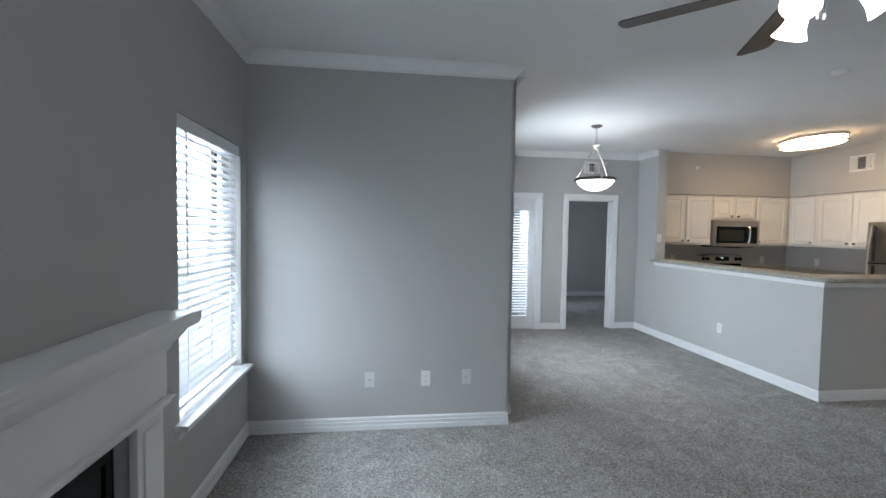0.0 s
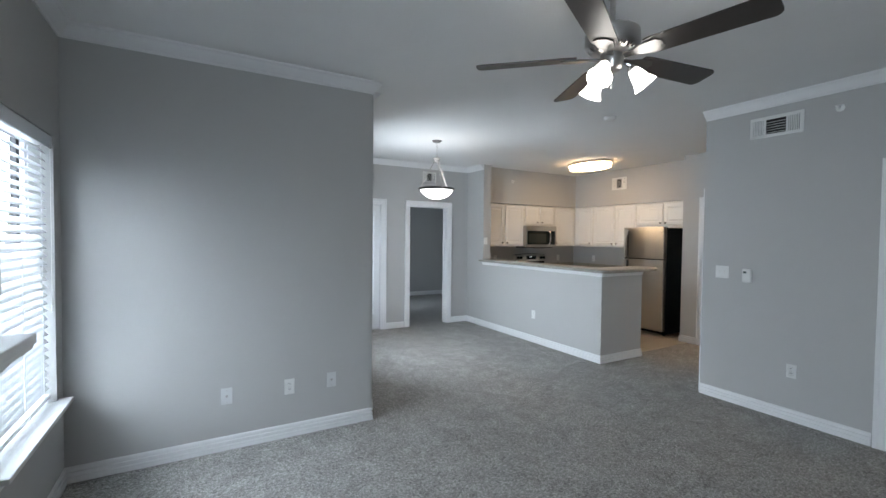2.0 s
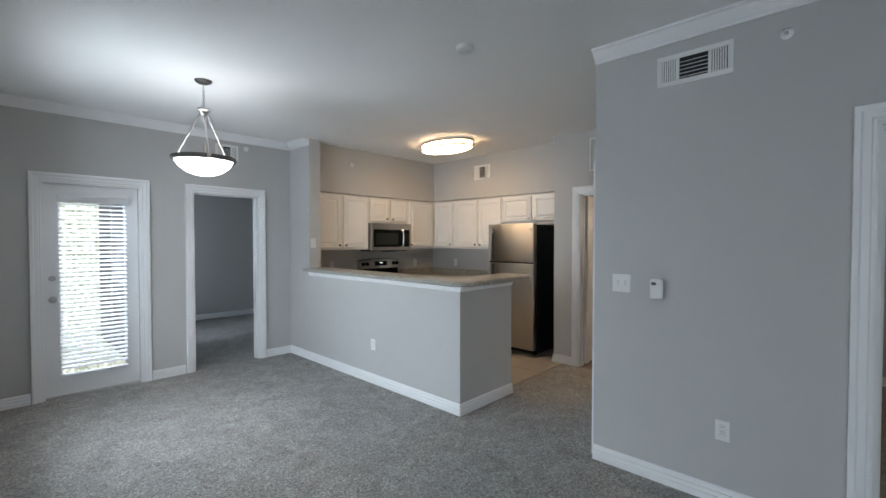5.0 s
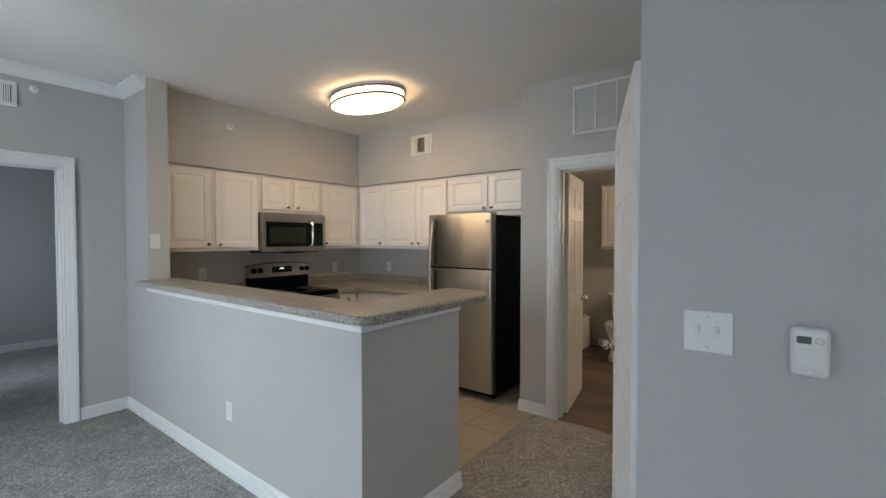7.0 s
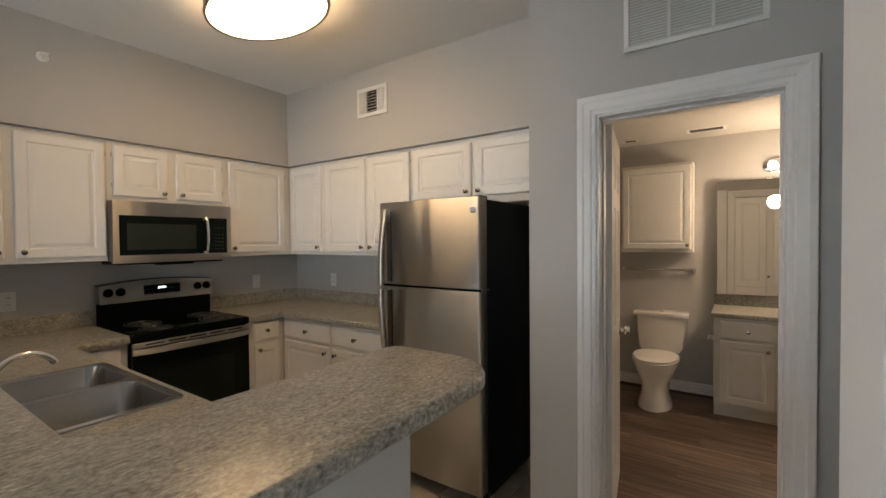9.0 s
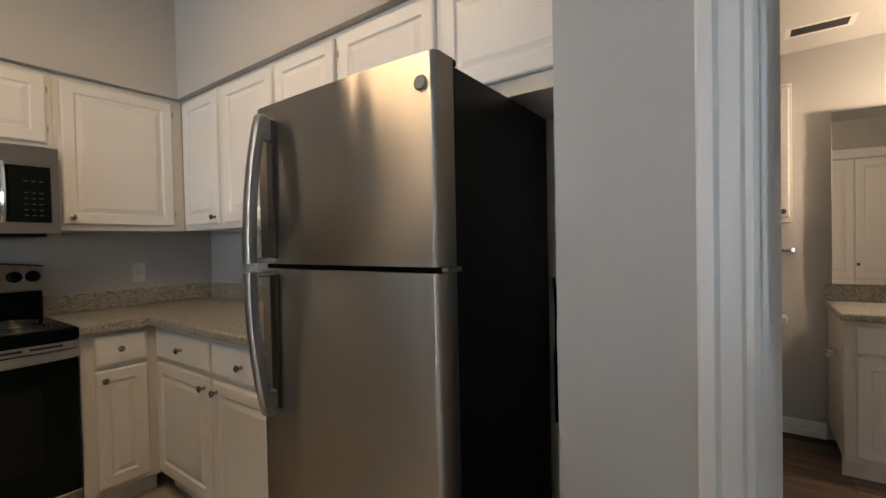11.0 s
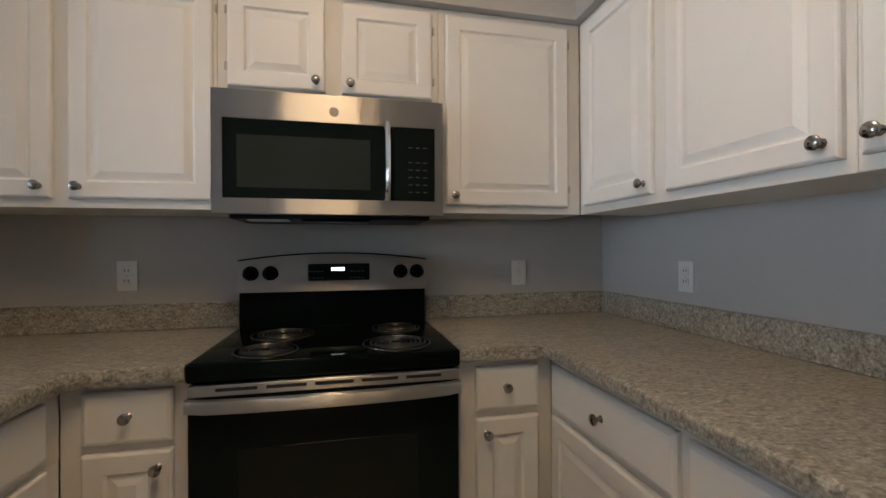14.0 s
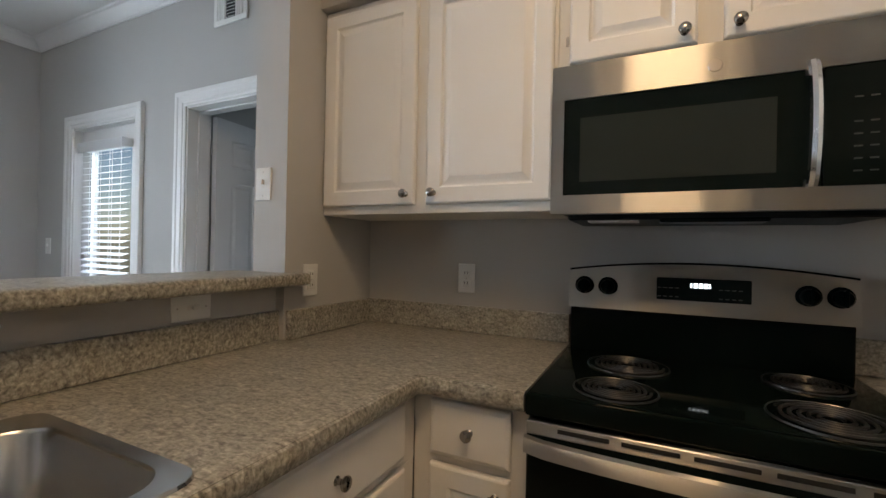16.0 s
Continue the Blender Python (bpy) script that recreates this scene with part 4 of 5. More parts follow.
# ---- range ----
def kitchen_range():
    x0, x1, yf = 5.168, 5.920, 5.668
    r = thing("kitchen_range", pose(x0, yf, 0), "black and stainless electric coil range", "range")
    w, dp = x1 - x0, 6.262 - yf
    part("body", box(0.004, w - 0.004, 0.02, dp, 0.03, 0.86, 0.003), BLACKENAMEL, r, "black range body")
    for x in (0.03, w - 0.03):
        for y in (0.06, dp - 0.06):
            part("foot", cyl((x, y, 0), (x, y, 0.032), 0.018, seg=10), BLACKENAMEL, r)
    part("cooktop", slab([(0, -0.010), (w, -0.010), (w, dp - 0.075), (0, dp - 0.075)], 0.862, 0.917, 0.010, 3), BLACKENAMEL, r, "black enamel cooktop", smooth=True)
    part("oven_door", box(0.006, w - 0.006, -0.018, 0.02, 0.205, 0.845, 0.004), BLACKGLASS, r, "black glass oven door")
    od = bpy.data.objects["oven_door"]
    part("oven_window", box(0.13, w - 0.13, -0.0195, -0.0175, 0.34, 0.68, 0.0004), OVENTINT, od, "tinted oven window")
    # vent trim with slots and bowed handle below it
    part("vent_trim", box(0.006, w - 0.006, -0.020, 0.0, 0.828, 0.858, 0.002), STEEL, r, "stainless vent trim")
    vt = bpy.data.objects["vent_trim"]
    for k in range(5):
        a = 0.075 + k * 0.128
        part("vent_slot", box(a, a + 0.105, -0.0215, -0.0195, 0.841, 0.850), SLOT, vt)
    hb = bmesh.new()
    n = 16
    sec = [(-0.002, 0.0), (-0.012, 0.004), (-0.014, 0.020), (-0.010, 0.036), (0.0, 0.040), (0.010, 0.034), (0.012, 0.006)]
    rings = []
    for i in range(n + 1):
        u = i / n
        bow = -0.020 - 0.030 * (1 - (2 * u - 1) ** 2) ** 0.5 - 0.006
        rings.append([hb.verts.new((0.004 + u * (w - 0.008), bow + a, 0.789 + b)) for a, b in sec])
    for a, b in zip(rings, rings[1:]):
        for i in range(len(sec)):
            hb.faces.new((a[i], a[(i + 1) % len(sec)], b[(i + 1) % len(sec)], b[i]))
    hb.faces.new(rings[0])
    hb.faces.new(rings[-1][::-1])
    part("handle", hb, STEEL, od, "bowed stainless oven handle", smooth=True)
    part("storage_drawer", box(0.006, w - 0.006, -0.016, 0.02, 0.045, 0.195, 0.005, 2), STEEL, r, "stainless storage drawer")
    # back guard
    yb = dp - 0.075
    part("back_guard", box(0.012, w - 0.012, yb, dp, 0.90, 1.062, 0.004), BLACKENAMEL, r, "black back guard")
    bg = bmesh.new()
    pts = [(0.008, 1.056)] + [(0.008 + (w - 0.016) * i / 14, 1.176 + 0.028 * (1 - (2 * i / 14 - 1) ** 2)) for i in range(15)] + [(w - 0.008, 1.056)]
    fa = [bg.verts.new((x, yb - 0.022 + 0.02 * (z - 1.056) / 0.13, z)) for x, z in pts]
    ba = [bg.verts.new((x, dp, z)) for x, z in pts]
    bg.faces.new(fa)
    bg.faces.new(ba[::-1])
    for i in range(len(pts)):
        bg.faces.new((fa[i], fa[(i + 1) % len(pts)], ba[(i + 1) % len(pts)], ba[i]))
    panel = part("control_panel", bg, STEEL, r, "stainless control panel with an arched top")
    edge = bmesh.new()
    sweep(edge, [(x, z) for x, z in pts[1:-1]], [(0, 0.0), (0.006, 0.0), (0.006, 0.085), (0, 0.085)], pose(0, yb + 0.082, 0, 90, 0, 0))
    part("top_edge", edge, BLACKENAMEL, panel, "black edge strip")
    yk = yb - 0.013
    part("display", box(0.268, 0.509, yk - 0.004, yk + 0.006, 1.096, 1.164, 0.002), BLACKGLASS, panel, "black clock display")
    dsp = bpy.data.objects["display"]
    for i, (a, b) in enumerate(((0.358, 0.362), (0.367, 0.376), (0.380, 0.389), (0.393, 0.402), (0.406, 0.409))):
        part("digit_bar", box(a, b, yk - 0.0055, yk - 0.004, 1.136, 1.149), DIGIT, dsp, "lit display mark")
    for i in range(4):
        for j in range(2):
            part("touch_mark", box(0.270 + i * 0.016, 0.280 + i * 0.016, yk - 0.0052, yk - 0.004, 1.106 + j * 0.026, 1.1085 + j * 0.026), KEYMARK, dsp)
            part("touch_mark", box(0.430 + i * 0.016, 0.440 + i * 0.016, yk - 0.0052, yk - 0.004, 1.106 + j * 0.026, 1.1085 + j * 0.026), KEYMARK, dsp)
    for x in (0.056, 0.128, 0.636, 0.704):
        kb = part("knob", lathe(bmesh.new(), [(0, 0.030), (0.018, 0.029), (0.021, 0.024), (0.024, 0.004), (0.030, 0.0), (0, 0)], 18, pose(x, yk, 1.128) @ TO_FRONT), BLACKENAMEL, panel, "black control knob", smooth=True)
        part("knob_grip", box(x - 0.005, x + 0.005, yk - 0.040, yk - 0.026, 1.106, 1.150, 0.002), BLACKENAMEL, kb)
    # burners
    for bx_, by_, rad in ((0.181, 0.100, 0.076), (0.197, 0.345, 0.090), (0.575, 0.112, 0.092), (0.603, 0.385, 0.074)):
        b = part("burner", lathe(bmesh.new(), [(rad + 0.014, 0.0), (rad + 0.014, 0.0025), (rad + 0.009, 0.003), (rad + 0.004, 0.001), (0.02, 0.0005), (0, 0.0005)], 32, pose(bx_, by_, 0.918)), BLACKENAMEL, r, "black enamel drip bowl", smooth=True)
        part("trim_ring", lathe(bmesh.new(), [(rad + 0.013, 0.002), (rad + 0.0145, 0.004), (rad + 0.0165, 0.0035), (rad + 0.0175, 0.0), (rad + 0.013, 0.0)], 36, pose(bx_, by_, 0.918)), DARKNICKEL, b, "thin dark metal trim ring", smooth=True)
        pts = []
        for i in range(120):
            a = i * 2 * math.pi * 5 / 119
            q = 0.016 + (rad - 0.016) * i / 119
            pts.append((bx_ + q * math.cos(a), by_ + q * math.sin(a), 0.9215))
        part("coil", tube(bmesh.new(), pts, 0.0038, 6), COILM, b, "black spiral heating coil", smooth=True)


kitchen_range()


# ---- microwave ----
def microwave():
    x0, x1, yf, z0, z1 = 5.167, 5.922, 5.885, 1.338, 1.738
    mw = thing("microwave", pose(x0, yf, z0), "stainless over the range microwave", "microwave")
    w, h, dp = x1 - x0, z1 - z0, 6.275 - yf
    part("body", box(0.002, w - 0.002, 0.03, dp, 0.012, h - 0.002, 0.003), BLACKSIDE, mw, "dark microwave case")
    part("side_panel", box(0.0, 0.003, 0.03, dp, 0.012, h - 0.002), STEEL, mw)
    part("side_panel", box(w - 0.003, w, 0.03, dp, 0.012, h - 0.002), STEEL, mw)
    fr = bmesh.new()
    ops = [(0.032, 0.560), (0.566, w - 0.030)]
    zo = (0.050, h - 0.092)
    bx(fr, 0.0, w, 0, 0.032, 0, zo[0])
    bx(fr, 0.0, w, 0, 0.032, zo[1], h)
    bx(fr, 0.0, ops[0][0], 0, 0.032, zo[0], zo[1])
    bx(fr, w - 0.030, w, 0, 0.032, zo[0], zo[1])
    front = part("front_frame", fr, STEEL, mw, "brushed stainless front frame")
    part("door_glass", box(ops[0][0], 0.580, 0.004, 0.03, zo[0], zo[1], 0.001), BLACKGLASS, mw, "black door glass")
    part("door_window", box(0.075, 0.500, 0.0025, 0.0045, zo[0] + 0.035, zo[1] - 0.052), GREYGLASS, mw, "grey mesh door window")
    cp = part("control_panel", box(0.582, w - 0.030, 0.004, 0.03, zo[0], zo[1], 0.001), BLACKGLASS, mw, "black control panel")
    for i in range(3):
        for j in range(7):
            zz = zo[0] + 0.030 + j * 0.026
            if j == 5:
                continue
            part("button", box(0.632 + i * 0.026, 0.646 + i * 0.026, 0.0025, 0.0042, zz, zz + 0.003), KEYMARK, cp, "printed key mark")
    hd = bmesh.new()
    n = 14
    sec = [(-0.011, 0.0), (-0.008, -0.009), (0.0, -0.013), (0.008, -0.009), (0.011, 0.0), (0.0, 0.006)]
    rings = []
    for i in range(n + 1):
        u = i / n
        bow = -0.022 - 0.026 * math.sin(math.pi * u) ** 0.6
        rings.append([hd.verts.new((0.556 + a, bow + b, zo[0] - 0.004 + u * (zo[1] - zo[0] + 0.012))) for a, b in sec])
    for a, b in zip(rings, rings[1:]):
        for i in range(6):
            hd.faces.new((a[i], a[(i + 1) % 6], b[(i + 1) % 6], b[i]))
    hd.faces.new(rings[0])
    hd.faces.new(rings[-1][::-1])
    part("handle", hd, CHROME, mw, "curved polished door handle", smooth=True)
    for z in (zo[0] + 0.006, zo[1] - 0.006):
        part("handle_post", box(0.548, 0.564, -0.024, 0.004, z - 0.008, z + 0.008, 0.002), STEEL, mw)
    part("badge", lathe(bmesh.new(), [(0, 0.002), (0.014, 0.002), (0.016, 0.0)], 20, pose(w / 2 + 0.002, 0, h - 0.055) @ TO_FRONT), NICKEL, mw, "round metal badge", smooth=True)
    part("vent_bottom", box(0.04, w - 0.04, 0.05, dp - 0.05, -0.014, 0.012, 0.004), BLACKSIDE, mw, "dark bottom vent housing")
    part("filter_lens", box(0.09, 0.22, 0.07, 0.15, -0.017, -0.013), PLASTIC, mw, "task light lens")
    part("grease_filter", box(0.27, 0.50, 0.04, 0.12, -0.022, -0.012, 0.003), BLACKENAMEL, mw)


microwave()


# ---- fridge ----
def fridge():
    f = thing("refrigerator", pose(6.102, 4.512, 0, 0, 0, -90), "stainless top freezer refrigerator with black sides", "refrigerator")
    w, dp, h, zs = 0.717, 0.670, 1.700, 1.196
    part("body", box(0.006, w - 0.006, 0.085, dp, 0.03, h - 0.012, 0.004), BLACKSIDE, f, "black textured cabinet")
    for x in (0.06, w - 0.06):
        part("foot", cyl((x, 0.14, 0), (x, 0.14, 0.032), 0.02, seg=10), BLACKENAMEL, f)
        part("foot", cyl((x, dp - 0.08, 0), (x, dp - 0.08, 0.032), 0.02, seg=10), BLACKENAMEL, f)
    part("kick_grille", box(0.01, w - 0.01, 0.075, 0.09, 0.03, 0.075), BLACKENAMEL, f, "black kick grille")

    def fdoor(name, z0, z1):
        # the front swells slightly towards the middle
        bm = bmesh.new()
        fr = []
        for u in [k * 0.0025 for k in range(9)] + [0.04 + 0.92 * k / 12 for k in range(13)] + [0.98 + k * 0.0025 for k in range(9)]:
            e = min(u, 1 - u) * w
            y = -0.006 * (1 - (2 * u - 1) ** 2)
            if e < 0.014:
                y += 0.010 * (1 - e / 0.014) ** 2
            fr.append((u * w, y))
        rows = []
        for z in (z0, z0 + 0.004, z1 - 0.004, z1):
            ins = 0.003 if z in (z0, z1) else 0.0
            rows.append([bm.verts.new((x, y + ins, z)) for x, y in fr] + [bm.verts.new((w, 0.075, z)), bm.verts.new((0, 0.075, z))])
        k = len(rows[0])
        for a, b in zip(rows, rows[1:]):
            for i in range(k):
                bm.faces.new((a[i], a[(i + 1) % k], b[(i + 1) % k], b[i]))
        bm.faces.new(rows[0][::-1])
        bm.faces.new(rows[-1])
        return part(name, bm, STEEL, f, "brushed stainless door", smooth=True)

    top = fdoor("freezer_door", zs + 0.008, h)
    low = fdoor("fridge_door", 0.085, zs - 0.008)
    part("gasket", box(0.012, w - 0.012, 0.02, 0.086, zs - 0.010, zs + 0.010), BLACKENAMEL, f, "dark door gasket")

    def handle(parent, za, zb, grip_low):
        """A strap that stands well off the door at its grip end and runs into the door at the other."""
        bm = bmesh.new()
        n = 20
        sec = [(-0.018, 0.010), (-0.017, -0.008), (-0.008, -0.014), (0.008, -0.014), (0.017, -0.008), (0.018, 0.010), (0.012, 0.020), (-0.012, 0.020)]
        rings = []
        for i in range(n + 1):
            u = i / n
            v = 1 - u if grip_low else u
            out = -0.040 - 0.048 * math.sin(math.pi / 2 * min(1.0, v * 1.1)) ** 0.8
            rings.append([bm.verts.new((0.088 + a, out + b, za + u * (zb - za))) for a, b in sec])
        for a, b in zip(rings, rings[1:]):
            for i in range(8):
                bm.faces.new((a[i], a[(i + 1) % 8], b[(i + 1) % 8], b[i]))
        bm.faces.new(rings[0])
        bm.faces.new(rings[-1][::-1])
        hd = part("handle", bm, STEEL, parent, "curved stainless strap handle", smooth=True)
        zg = za + 0.008 if grip_low else zb - 0.008
        zf = zb - 0.035 if grip_low else za + 0.035
        part("handle_foot", box(0.074, 0.102, -0.092, 0.004, zg - 0.008, zg + 0.008, 0.003), CHROME, hd, "polished handle foot")
        part("handle_mount", box(0.074, 0.102, -0.046, 0.004, zf - 0.040, zf + 0.034, 0.008, 3), STEEL, hd, "solid handle mount")
        # reflection of the strap in the door, put in as a dark strip
        part("handle_reflection", box(0.072, 0.106, -0.014, 0.004, za + 0.01, zb - 0.01, 0.004, 2), DARKNICKEL, hd, "dark strip standing in for the handle's reflection")

    handle(top, zs + 0.013, 1.655, True)
    handle(low, 0.745, zs - 0.013, False)
    part("badge", lathe(bmesh.new(), [(0, 0.003), (0.015, 0.003), (0.018, 0.0)], 20, pose(w - 0.040, -0.0035, h - 0.070) @ TO_FRONT), NICKEL, top, "round metal badge", smooth=True)
    part("hinge_cap", box(w - 0.06, w - 0.005, 0.03, 0.10, h - 0.012, h + 0.006, 0.004), BLACKENAMEL, f)
    part("middle_hinge", box(w - 0.05, w + 0.006, 0.03, 0.09, zs - 0.006, zs + 0.006, 0.002), NICKEL, f)
    part("power_cord", tube(bmesh.new(), [(w + 0.02, dp - 0.02, 1.13), (w + 0.03, dp - 0.03, 1.05), (w + 0.022, dp - 0.02, 0.85), (w + 0.02, dp - 0.01, 0.62)], 0.006, 8), BLACKENAMEL, f, "black power cord", smooth=True)


fridge()


# ---- lamps ----
def kitchen_light():
    k = thing("ceiling_light", pose(5.47, 4.70, CEIL), "lit oval flush ceiling light with nickel bands", "ceiling light")
    sx, sy = 0.25, 0.40
    part("base_pan", lathe(bmesh.new(), [(0, 0), (0.97, 0), (0.97, -0.030), (0, -0.030)], 48, sx=sx, sy=sy), PLASTIC, k)
    part("diffuser", lathe(bmesh.new(), [(0.96, -0.024), (0.965, -0.085), (0.90, -0.100), (0.6, -0.112), (0, -0.118)], 48, sx=sx, sy=sy), KLENS, k, "lit white acrylic diffuser", smooth=True)
    for z in (-0.026, -0.086):
        part("band", lathe(bmesh.new(), [(0.955, z - 0.009), (1.0, z - 0.009), (1.008, z), (1.0, z + 0.009), (0.955, z + 0.009), (0.955, z - 0.009)], 48, sx=sx, sy=sy), DARKNICKEL, k, "dark nickel band", smooth=True)


kitchen_light()


def pendant():
    p = thing("pendant_lamp", pose(2.59, 4.64, CEIL), "nickel pendant with a lit white glass bowl", "pendant lamp")
    part("canopy", lathe(bmesh.new(), [(0, -0.028), (0.03, -0.027), (0.058, -0.012), (0.064, 0), (0, 0)], 28), DARKNICKEL, p, "domed dark nickel canopy", smooth=True)
    ch = bmesh.new()
    for i in range(7):
        z = -0.035 - i * 0.026
        pts = [(0.008 * math.cos(a * math.pi / 5) * (i % 2), 0.008 * math.cos(a * math.pi / 5) * ((i + 1) % 2), z - 0.013 + 0.017 * math.sin(a * math.pi / 5)) for a in range(11)]
        tube(ch, pts, 0.0022, 6)
    part("chain", ch, NICKEL, p, "short nickel chain", smooth=True)
    part("hub", lathe(bmesh.new(), [(0, -0.205), (0.018, -0.21), (0.050, -0.225), (0.052, -0.236), (0.034, -0.246), (0.030, -0.262), (0.020, -0.278), (0, -0.282)], 28), NICKEL, p, "turned nickel hub", smooth=True)
    for i in range(3):
        a = radians(20 + 120 * i)
        part("arm", tube(bmesh.new(), [(0.030 * math.cos(a), 0.030 * math.sin(a), -0.26), (0.225 * math.cos(a), 0.225 * math.sin(a), -0.615)], 0.006, 8), NICKEL, p, "slim nickel arm", smooth=True)
        part("arm_clip", box(-0.018, 0.018, -0.012, 0.012, -0.018, 0.018, 0.004), NICKEL, p, m=pose(0.232 * math.cos(a), 0.232 * math.sin(a), -0.622, 0, 0, 20 + 120 * i))
    part("ring", lathe(bmesh.new(), [(0.205, -0.632), (0.222, -0.640), (0.236, -0.630), (0.230, -0.606), (0.214, -0.604), (0.205, -0.632)], 40), DARKNICKEL, p, "dark nickel rim ring", smooth=True)
    part("bowl", lathe(bmesh.new(), [(0.208, -0.618), (0.205, -0.640), (0.180, -0.680), (0.130, -0.720), (0.065, -0.745), (0, -0.752)], 40), BOWL, p, "lit frosted glass bowl", smooth=True)
    part("stem", cyl((0, 0, -0.62), (0, 0, -0.50), 0.012, seg=12), NICKEL, p)


pendant()


def ceiling_fan():
    f = thing("ceiling_fan", pose(1.70, 1.23, CEIL), "five blade dark wood ceiling fan with lit glass shades", "ceiling fan")
    part("canopy", lathe(bmesh.new(), [(0, -0.055), (0.022, -0.054), (0.055, -0.03), (0.068, 0), (0, 0)], 28), NICKEL, f, smooth=True)
    part("downrod", cyl((0, 0, -0.05), (0, 0, -0.20), 0.013, seg=14), NICKEL, f)
    part("motor", lathe(bmesh.new(), [(0, -0.185), (0.03, -0.188), (0.05, -0.20), (0.115, -0.212), (0.128, -0.225), (0.130, -0.285), (0.122, -0.300), (0.098, -0.318), (0.06, -0.330), (0, -0.332)], 40), NICKEL, f, "brushed nickel motor housing", smooth=True)
    vb = bmesh.new()
    for i in range(36):
        a = 10 * i
        bmx = pose(0, 0, 0, 0, 0, a)
        r = bmesh.ops.create_cube(vb, size=1, matrix=bmx @ pose(0.108, 0, -0.309, 0, -40, 0) @ Matrix.Diagonal((0.030, 0.006, 0.003, 1)))
    part("cooling_ribs", vb, CHROME, f, "ribbed vent ring")
    part("switch_housing", lathe(bmesh.new(), [(0.055, -0.33), (0.058, -0.345), (0.050, -0.395), (0.040, -0.405), (0, -0.410)], 28), NICKEL, f, smooth=True)
    zb = -0.352
    for i in range(5):
        a = -7 + 72 * i
        ir = bmesh.new()
        pts = [(0.06, -0.018), (0.11, -0.020), (0.155, -0.040), (0.225, -0.044), (0.245, -0.020), (0.245, 0.020), (0.225, 0.044), (0.155, 0.040), (0.11, 0.020), (0.06, 0.018)]
        fa = ir.faces.new([ir.verts.new((x, y, 0.002)) for x, y in pts])
        rr = bmesh.ops.extrude_face_region(ir, geom=[fa])
        bmesh.ops.translate(ir, vec=(0, 0, 0.006), verts=[v for v in rr["geom"] if isinstance(v, bmesh.types.BMVert)])
        iron = part("blade_iron", ir, DARKNICKEL, f, "cast nickel blade iron", m=pose(0, 0, zb, 0, 0, a) @ pose(0, 0, 0, -12, 0, 0))
        bl = bmesh.new()
        out = [(0.17, -0.055), (0.20, -0.062)] + [(0.62, -0.070)] + arc(0.635, -0.035, 0.036, -90, 0, 4) + arc(0.635, 0.035, 0.036, 0, 90, 4) + [(0.62, 0.070), (0.20, 0.062), (0.17, 0.055)]
        fa = bl.faces.new([bl.verts.new((x, y, 0.009)) for x, y in out])
        rr = bmesh.ops.extrude_face_region(bl, geom=[fa])
        bmesh.ops.translate(bl, vec=(0, 0, 0.007), verts=[v for v in rr["geom"] if isinstance(v, bmesh.types.BMVert)])
        part("blade", bl, BLADE, f, "dark stained wood blade", m=pose(0, 0, zb, 0, 0, a) @ pose(0, 0, 0, -12, 0, 0))
    shade = [(0.020, 0.0), (0.026, -0.012), (0.036, -0.045), (0.042, -0.075), (0.058, -0.108), (0.061, -0.112), (0.055, -0.108), (0.039, -0.075), (0.030, -0.03), (0.0, -0.01)]
    for i in range(3):
        a = 80 + 120 * i
        base_m = pose(0, 0, -0.385, 0, 0, a)
        part("light_arm", tube(bmesh.new(), [(0.03, 0, 0.0), (0.06, 0, 0.012), (0.085, 0, 0.002), (0.095, 0, -0.018)], 0.007, 8), CHROME, f, smooth=True, m=base_m)
        sh = part("shade", lathe(bmesh.new(), [(0.96 * r_, 0.96 * z_) for r_, z_ in shade], 24), FROST, f, "lit frosted tulip shade", smooth=True, m=base_m @ pose(0.093, 0, -0.015, 0, -38, 0))
        part("shade_cup", lathe(bmesh.new(), [(0, 0.012), (0.016, 0.010), (0.024, -0.006), (0.022, -0.012), (0, -0.01)], 18), CHROME, sh, "chrome shade holder", smooth=True)
    for x in (0.012, -0.014):
        part("pull_chain", cyl((x, 0.01, -0.41), (x, 0.01, -0.47), 0.002, seg=6), NICKEL, f)
        part("chain_fob", cyl((x, 0.01, -0.49), (x, 0.01, -0.47), 0.004, seg=8), PLASTIC, f)


ceiling_fan()


